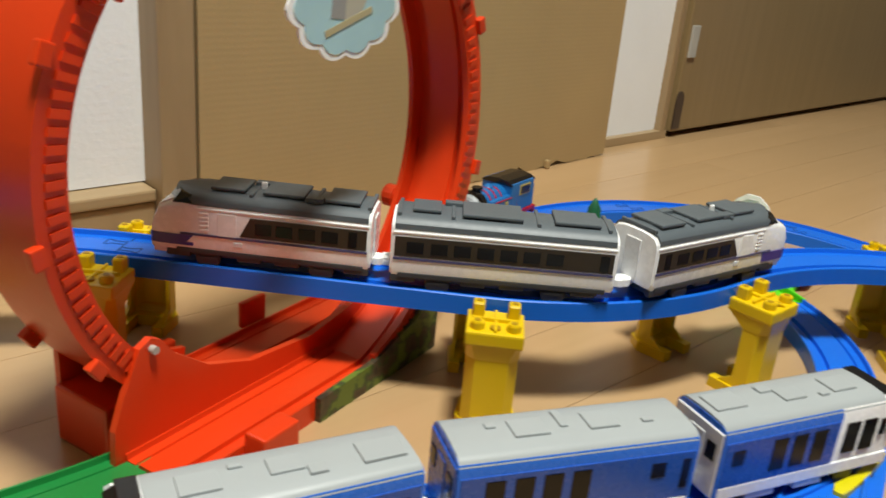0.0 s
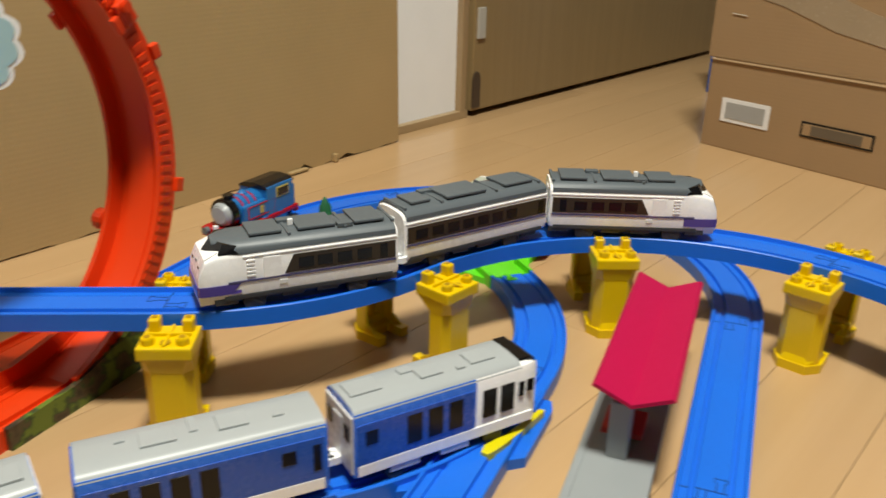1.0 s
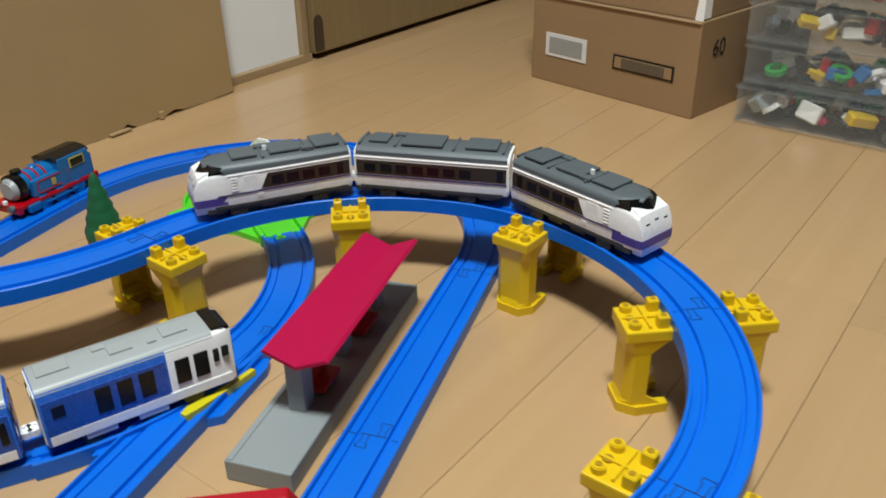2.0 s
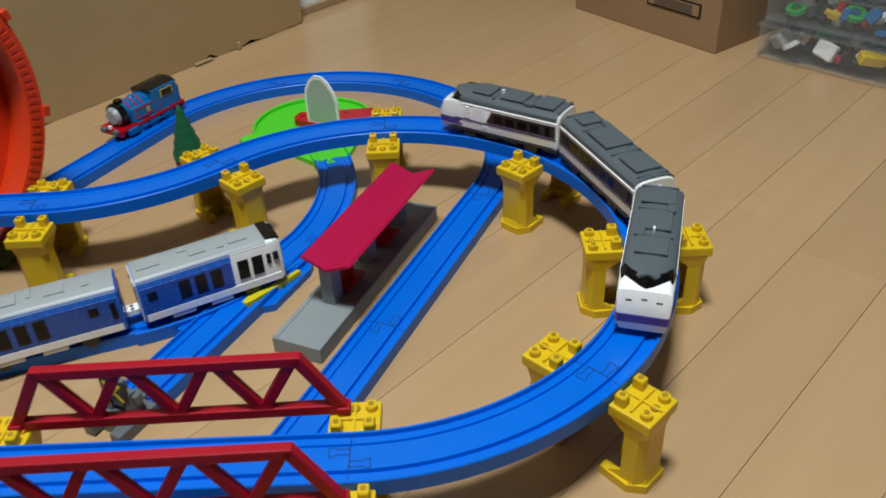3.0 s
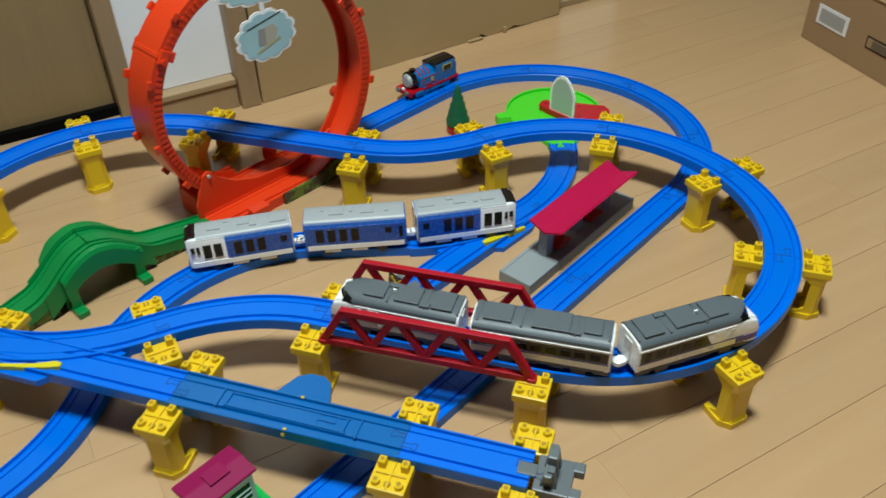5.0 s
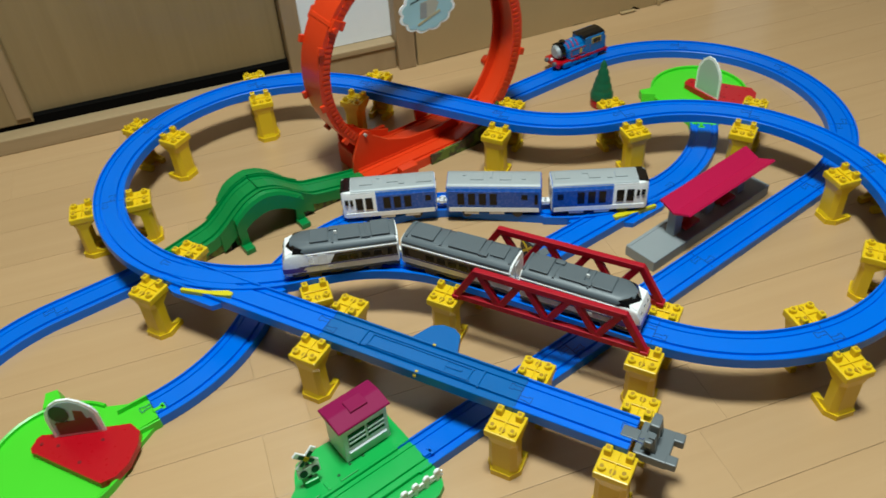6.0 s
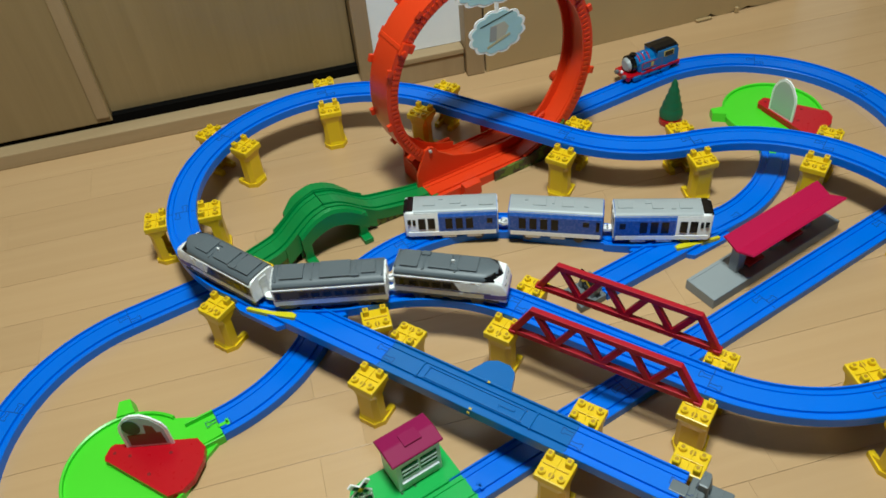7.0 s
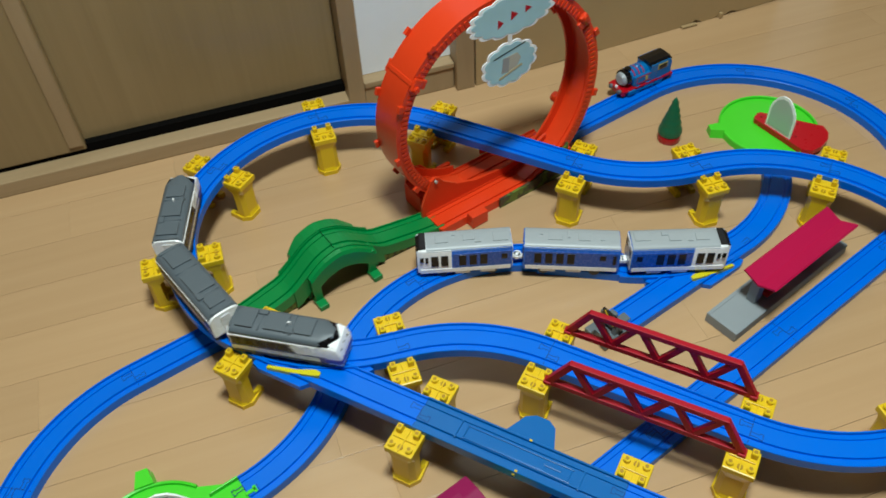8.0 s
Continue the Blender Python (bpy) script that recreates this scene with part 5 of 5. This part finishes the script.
RUN = RAIL_H - 0.0030
blue = [railcar("diesel_cab_car", True, "blue and white toy diesel cab car with grey roof"),
        railcar("diesel_middle_car", False, "blue toy diesel middle car with pale grey roof"),
        railcar("diesel_cab_car", True, "blue and white toy diesel cab car with grey roof")]
BLUE_POSES = ((-0.1640, 0.1235, 211.0), (-0.0435, 0.1825, 22.5), (0.0745, 0.2380, 28.0))
for ob, (x, y, h) in zip(blue, BLUE_POSES):
    ob.matrix_basis = pose(x, y, RUN, 0, 0, h) @ Matrix.Diagonal((0.940, 1, 1.11, 1))


# ---- little blue tank engine ----
def engine():
    root = thing("tank_engine", pose(-0.0850, 0.5930, RUN, 0, 0, 239.0) @ Matrix.Diagonal((1.12, 1.04, 0.99, 1)), "blue toy tank engine with red lining and black roof", "toy locomotive")
    part("footplate", box((0, 0, 0.0125), (0.084, 0.0345, 0.0045), 0.001), RED, root, "red running board")
    part("buffer_beam", box((0.0430, 0, 0.0105), (0.0050, 0.0335, 0.0085), 0.001), RED, root, "red buffer beam")
    part("buffer_beam", box((-0.0425, 0, 0.0105), (0.0045, 0.0335, 0.0075), 0.001), RED, root, "red buffer beam")
    part("tank", box((0.008, 0, 0.0235), (0.036, 0.0310, 0.0180), 0.0025), ENGINE, root)
    bm = bmesh.new()
    add_cyl(bm, pose(0.010, 0, 0.0275, 0, 90, 0), 0.0125, 0.048, 28, None, 0.001)
    part("boiler", bm, ENGINE, root, "", None, True)
    for x in (0.007, 0.015, 0.023):
        bm = bmesh.new()
        add_cyl(bm, pose(x, 0, 0.0275, 0, 90, 0), 0.0128, 0.0018, 28)
        part("boiler_band", bm, RED, root, "red boiler band", None, True)
    bm = bmesh.new()
    add_cyl(bm, pose(0.0325, 0, 0.0270, 0, 90, 0), 0.0140, 0.0080, 28, None, 0.001)
    part("smokebox", bm, BLACK, root, "", None, True)
    bm = bmesh.new()
    add_cyl(bm, pose(0.0380, 0, 0.0265, 0, 90, 0), 0.0120, 0.0050, 28, 0.0090, 0.001)
    part("front_plate", bm, SILVER, root, "plain pale grey round front plate", None, True)
    part("chimney", turned([(0.0042, 0.036), (0.0038, 0.039), (0.0042, 0.0425), (0.0050, 0.0435), (0.0044, 0.0445)], 18), BLACK, root, "", pose(0.028, 0, -0.001), True)
    part("dome", turned([(0.0045, 0.038), (0.0042, 0.0415), (0.0024, 0.0435), (0.0004, 0.0440)], 18), ENGINE, root, "", pose(0.011, 0, -0.0012), True)
    part("cab", box((-0.0205, 0, 0.0280), (0.0360, 0.0320, 0.0290), 0.0015), ENGINE, root)
    part("cab_roof", loft([[(x, y, z) for y, z in ((-0.0158, 0.0405), (-0.0158, 0.0418), (-0.0105, 0.0448), (0.0, 0.0460), (0.0105, 0.0448), (0.0158, 0.0418), (0.0158, 0.0405))] for x in (-0.0395, -0.0020)]), BLACK, root, "black arched cab roof")
    part("bunker", box((-0.0385, 0, 0.0250), (0.0070, 0.0300, 0.0220), 0.0015), ENGINE, root)
    for s in (1, -1):
        part("cab_window_frame", box((-0.0235, s * 0.0161, 0.0345), (0.0170, 0.0012, 0.0100), 0.0004), YELLOWLINE, root)
        part("cab_window", box((-0.0235, s * 0.0165, 0.0345), (0.0140, 0.0012, 0.0075), 0.0004), BLACK, root)
        for zz in (0.0185, 0.0300):
            part("red_line", box((0.004, s * 0.0156, zz), (0.034, 0.0008, 0.0010), 0.0002), RED, root)
        for xx in (-0.013, 0.021):
            part("red_line", box((xx, s * 0.0156, 0.02425), (0.0010, 0.0008, 0.0105), 0.0002), RED, root)
        part("side_mark", box((0.004, s * 0.0158, 0.0242), (0.0045, 0.0008, 0.0070), 0.0003), YELLOWLINE, root, "small yellow side mark")
        part("cylinder", box((0.0300, s * 0.0165, 0.0085), (0.0130, 0.0060, 0.0080), 0.0015), ENGINE, root)
        for xx in (0.018, 0.0, -0.020):
            bm = bmesh.new()
            add_cyl(bm, pose(xx, s * 0.0150, 0.0080, 90, 0, 0), 0.0078, 0.0040, 22, None, 0.0006)
            part("wheel", bm, ENGINE, root)
        for yy in (0.0095,):
            bm = bmesh.new()
            add_cyl(bm, pose(0.0470, s * yy, 0.0125, 0, 90, 0), 0.0034, 0.0040, 14)
            part("buffer", bm, STOPGREY, root)
        part("rod", box((0.000, s * 0.0176, 0.0075), (0.036, 0.0012, 0.0022), 0.0004), ENGINE, root)
    part("lamp", box((0.0450, 0.0, 0.0165), (0.0030, 0.0040, 0.0040), 0.0006), WHITE, root, "small white front lamp")


YELLOWLINE = plastic("yellow_line_paint", (0.55, 0.42, 0.10), 0.35, 0.06)
engine()


# ---- boxes by the wall ----
def carton_pose(x, y, z, turn=0.0):
    return pose(x, y, z, 0, 0, -53.9 + turn)


def carton(m, ln, dp, ht, label):
    root = thing("cardboard_box", m, label, "cardboard box", "stacked cartons")
    part("carton", box((ln / 2, dp / 2, ht / 2), (ln, dp, ht), 0.0015), BOXCARD, root)
    return root


def cartons():
    low = carton(carton_pose(0.487, 0.964, 0), 0.268, 0.30, 0.121, "brown cardboard carton with a white label and print")
    part("label", box((0.062, -0.0006, 0.0545), (0.072, 0.0012, 0.032), 0.0002), PALE, low, "white paper label")
    part("label_print", box((0.062, -0.0014, 0.0545), (0.058, 0.0008, 0.022), 0.0001), PAPERGREY, low)
    part("print_frame", box((0.190, -0.0005, 0.051), (0.094, 0.0010, 0.020), 0.0002), BLACK, low, "dark printed frame")
    part("print_field", box((0.190, -0.0012, 0.051), (0.088, 0.0008, 0.0145), 0.0001), BOXCARD, low)
    part("print_bar", box((0.190, -0.0018, 0.051), (0.066, 0.0006, 0.0125), 0.0001), PRINTGREY, low)
    part("flap_edge", box((0.134, -0.0012, 0.1195), (0.266, 0.0026, 0.0018), 0.0006), KRAFT, low)
    cu = bpy.data.curves.new("carton_number", "FONT")
    cu.body, cu.size, cu.extrude = "60", 0.030, 0.0002
    tx = new("carton_number", cu)
    tx.parent = low
    tx.matrix_basis = pose(0.2686, 0.030, 0.074, 90, 0, 90)
    me = tx.data
    me.materials.append(PRINTDARKINK)
    up = carton(carton_pose(0.4835, 0.9705, 0.1212, 0.8), 0.272, 0.30, 0.20, "brown cardboard carton with torn paper and tape")
    part("tape", prism([(0.03, 0.09), (0.10, 0.075), (0.17, 0.052), (0.235, 0.040), (0.262, 0.048), (0.258, 0.066), (0.21, 0.078), (0.11, 0.112), (0.04, 0.120)], 0.0, 0.0008, pose(0, 0, 0, 90, 0, 0)), TAPE, up, "wrinkled greyish packing tape")
    part("torn_strip", prism([(0.262, 0.0), (0.2735, 0.0), (0.2735, 0.20), (0.268, 0.20), (0.264, 0.10), (0.2665, 0.05)], 0.0, 0.0012, pose(0, 0, 0, 90, 0, 0)), WHITE, up, "torn white paper strip")
    part("torn_strip", box((0.2728, 0.008, 0.10), (0.0012, 0.016, 0.196), 0.0003), WHITE, up, "torn white paper strip")
    part("torn_mark", box((0.035, -0.0012, 0.062), (0.022, 0.0008, 0.0012), 0.0003, pose(0, 0, 0, 0, 4, 0)), TORN, up)
    # a blue picture-book stands behind the cartons
    bk = thing("book", pose(0.690, 1.255, 0, 0, 0, -53), "tall blue and white thin picture book standing upright", "book")
    part("cover", box((0, 0, 0.13), (0.20, 0.012, 0.26), 0.001), BOOKBLUE, bk)
    part("pages", box((-0.002, 0, 0.13), (0.198, 0.008, 0.254), 0.0005), WHITE, bk)
    part("cover_band", box((-0.085, -0.0064, 0.13), (0.020, 0.0012, 0.255), 0.0003), WHITE, bk)


BOOKBLUE = plastic("book_blue_cover", (0.02, 0.10, 0.36), 0.3, 0.1)
PRINTGREY = plastic("faded_print_brown", (0.13, 0.095, 0.06), 0.7, 0.2)
PRINTDARKINK = plastic("black_ink", (0.03, 0.025, 0.02), 0.6, 0.2)
cartons()


def drawers():
    """A stack of clear drawers with small toys inside."""
    rnd = random.Random(11)
    cols = [WHITE, WHITE, RED, BASEGREEN, BLACK, BLACK, YELLOW, SILVER, PINK, STOPGREY, WHITE, ENGINE, DARK]
    hd = -46.0
    for k in range(5):
        root = thing("storage_drawer", pose(0.6945 + 0.003 * (k % 2), 0.7330 - 0.002 * (k % 2), 0.0505 * k, 0, 0, hd), "clear plastic storage case filled with small coloured toys", "storage case", "stacked clear cases")
        wd, dp, ht = 0.30, 0.20, 0.0475
        t = 0.0022
        part("shell", box((wd / 2, dp / 2, t), (wd, dp, t * 2), 0.001), DRAWER, root)
        for c, s in (((wd / 2, t / 2, ht / 2), (wd, t, ht - 0.006)), ((wd / 2, dp - t / 2, ht / 2), (wd, t, ht - 0.006)), ((t / 2, dp / 2, ht / 2), (t, dp - 2 * t, ht - 0.006)), ((wd - t / 2, dp / 2, ht / 2), (t, dp - 2 * t, ht - 0.006))):
            part("wall", box(c, s, 0.0006), DRAWER, root)
        part("lid", box((wd / 2, dp / 2, ht - 0.002), (wd + 0.006, dp + 0.006, 0.004), 0.001), DRAWER, root)
        part("latch", box((0.045, -0.003, ht - 0.009), (0.028, 0.004, 0.014), 0.001), DRAWER, root)
        for j in range(70):
            x, y = rnd.uniform(0.02, wd - 0.02), rnd.uniform(0.016, 0.075)
            bm = bmesh.new()
            q = rnd.random()
            m = pose(x, y, 0.0050 + 0.014, rnd.uniform(-40, 40), rnd.uniform(-40, 40), rnd.uniform(0, 180))
            if q < 0.45:
                add_box(bm, (0, 0, 0), (rnd.uniform(0.016, 0.034), rnd.uniform(0.010, 0.020), rnd.uniform(0.010, 0.022)), 0.002, m, 1)
            elif q < 0.8:
                add_cyl(bm, m, rnd.uniform(0.005, 0.010), rnd.uniform(0.006, 0.02), 12, None, 0.001)
            else:
                rings = []
                for i in range(13):
                    a = 2 * math.pi * i / 12
                    rings.append([((0.010 + d) * math.cos(a), (0.010 + d) * math.sin(a), z) for d, z in ((-0.003, -0.003), (0.003, -0.003), (0.003, 0.003), (-0.003, 0.003))])
                bmesh.ops.transform(bm, matrix=m, verts=add_loft(bm, rings, True, False))
            zmin = min(v.co.z for v in bm.verts)
            bmesh.ops.translate(bm, vec=(0, 0, 0.0046 - zmin + rnd.choice((0, 0.006, 0.012))), verts=bm.verts)
            part("small_toy", bm, rnd.choice(cols), root)


drawers()


# ---- floor boards, last ----
def floor():
    fl = setting("floor", box((0, 0, -0.012), (5.2, 5.2, 0.016)), JOINT, wall_pose(0.6, 1.9, 0), "beech laminate board floor with fine joints")
    pitch, ang = 0.0765, 46.6
    c, s = math.cos(radians(ang)), math.sin(radians(ang))
    rnd = random.Random(3)
    shapes = {}
    for ln in (0.45, 0.60, 0.75, 0.90):
        bm = box((ln / 2, 0, -0.002), (ln - 0.0001, pitch - 0.0004, 0.004), 0.0002)
        bmesh.ops.recalc_face_normals(bm, faces=bm.faces)
        me = bpy.data.meshes.new("plank")
        bm.to_mesh(me)
        bm.free()
        me.materials.append(FLOOR)
        shapes[ln] = me
    inv = fl.matrix_basis.inverted()
    # rows counted across the boards; u runs along them
    far = bmesh.new()
    q0 = -0.2334
    for row in range(-34, 16):
        v = q0 + pitch * (row + 0.5)
        u = -2.2 - rnd.uniform(0, 0.9)
        while u < 2.4:
            ln = rnd.choice((0.45, 0.60, 0.75, 0.90))
            mid = inv @ Vector((c * (u + ln / 2) - s * v, s * (u + ln / 2) + c * v, 0))
            if abs(mid.x) > 2.6 - ln / 2 or abs(mid.y) > 2.6 - ln / 2:
                u += ln
                continue
            near = -0.95 < v < 0.95 and u + ln > -0.9 and u < 1.6
            m = pose(c * u - s * v, s * u + c * v, 0, 0, 0, ang)
            if near:
                ob = new("plank", shapes[ln])
                ob.parent = fl
                ob.matrix_basis = inv @ m
            else:
                vs = [far.verts.new(m @ Vector(p)) for p in ((0.0004, -pitch / 2 + 0.0004, 0), (ln - 0.0004, -pitch / 2 + 0.0004, 0), (ln - 0.0004, pitch / 2 - 0.0004, 0), (0.0004, pitch / 2 - 0.0004, 0))]
                far.faces.new(vs)
            u += ln
    bmesh.ops.transform(far, matrix=inv, verts=far.verts)
    tagged(part("far_planks", far, FLOOR, fl), "", "", "", "stuff")


floor()

# ---- what moves: the white express runs round the upper loop ----
# metres along the loop of the middle car's centre, at times in seconds
RUN_T = [0.0, 0.5, 1.0, 1.5, 1.7, 2.8, 3.0, 3.5, 4.0, 4.2, 5.3, 5.5, 6.0, 6.5, 7.0, 7.5, 8.0]
RUN_S = [1.2240, 1.1165, 1.0155, 0.9165, 0.8785, 0.6672, 0.6290, 0.5320, 0.4335, 0.3900, 0.1510, 0.1090, 0.0035, -0.1062, -0.2130, -0.3195, -0.4225]
PITCH = 0.1378


def run_at(t):
    """Smooth run through the table."""
    k = max(i for i in range(len(RUN_T) - 1) if RUN_T[i] <= t + 1e-9)
    slope = [(RUN_S[min(i + 1, len(RUN_T) - 1)] - RUN_S[max(i - 1, 0)]) / (RUN_T[min(i + 1, len(RUN_T) - 1)] - RUN_T[max(i - 1, 0)]) for i in range(len(RUN_T))]
    d = RUN_T[k + 1] - RUN_T[k]
    f = (t - RUN_T[k]) / d
    a, b = RUN_S[k], RUN_S[k + 1]
    return (2 * f ** 3 - 3 * f * f + 1) * a + (f ** 3 - 2 * f * f + f) * d * slope[k] + (3 * f * f - 2 * f ** 3) * b + (f ** 3 - f * f) * d * slope[k + 1]


def car_pose(s, flip):
    """A carriage that stands on the loop by its two wheelsets."""
    ax, ay, _ = on_loop(s + 0.033)
    bx, by, _ = on_loop(s - 0.033)
    h = math.degrees(math.atan2(by - ay, bx - ax)) + (180 if flip else 0)
    return pose((ax + bx) / 2, (ay + by) / 2, UP + RUN, 0, 0, h)


def motions():
    times = [i / 10 for i in range(81)]
    for (car, sets), off, flip in zip(EXPRESS, (-PITCH, 0.0, PITCH), (False, False, True)):
        walk(car, [(t, car_pose(run_at(t) + off, flip)) for t in times])
        s0 = run_at(0.0)
        for ws in sets:
            x = ws.matrix_basis.translation.x
            rows = []
            for i in range(241):
                t = i / 30
                turn = math.degrees((s0 - run_at(t)) / 0.0072) * (-1 if flip else 1)
                rows.append((t, pose(x, 0, 0.0072, 0, turn % 360, 0)))
            walk(ws, rows)


motions()
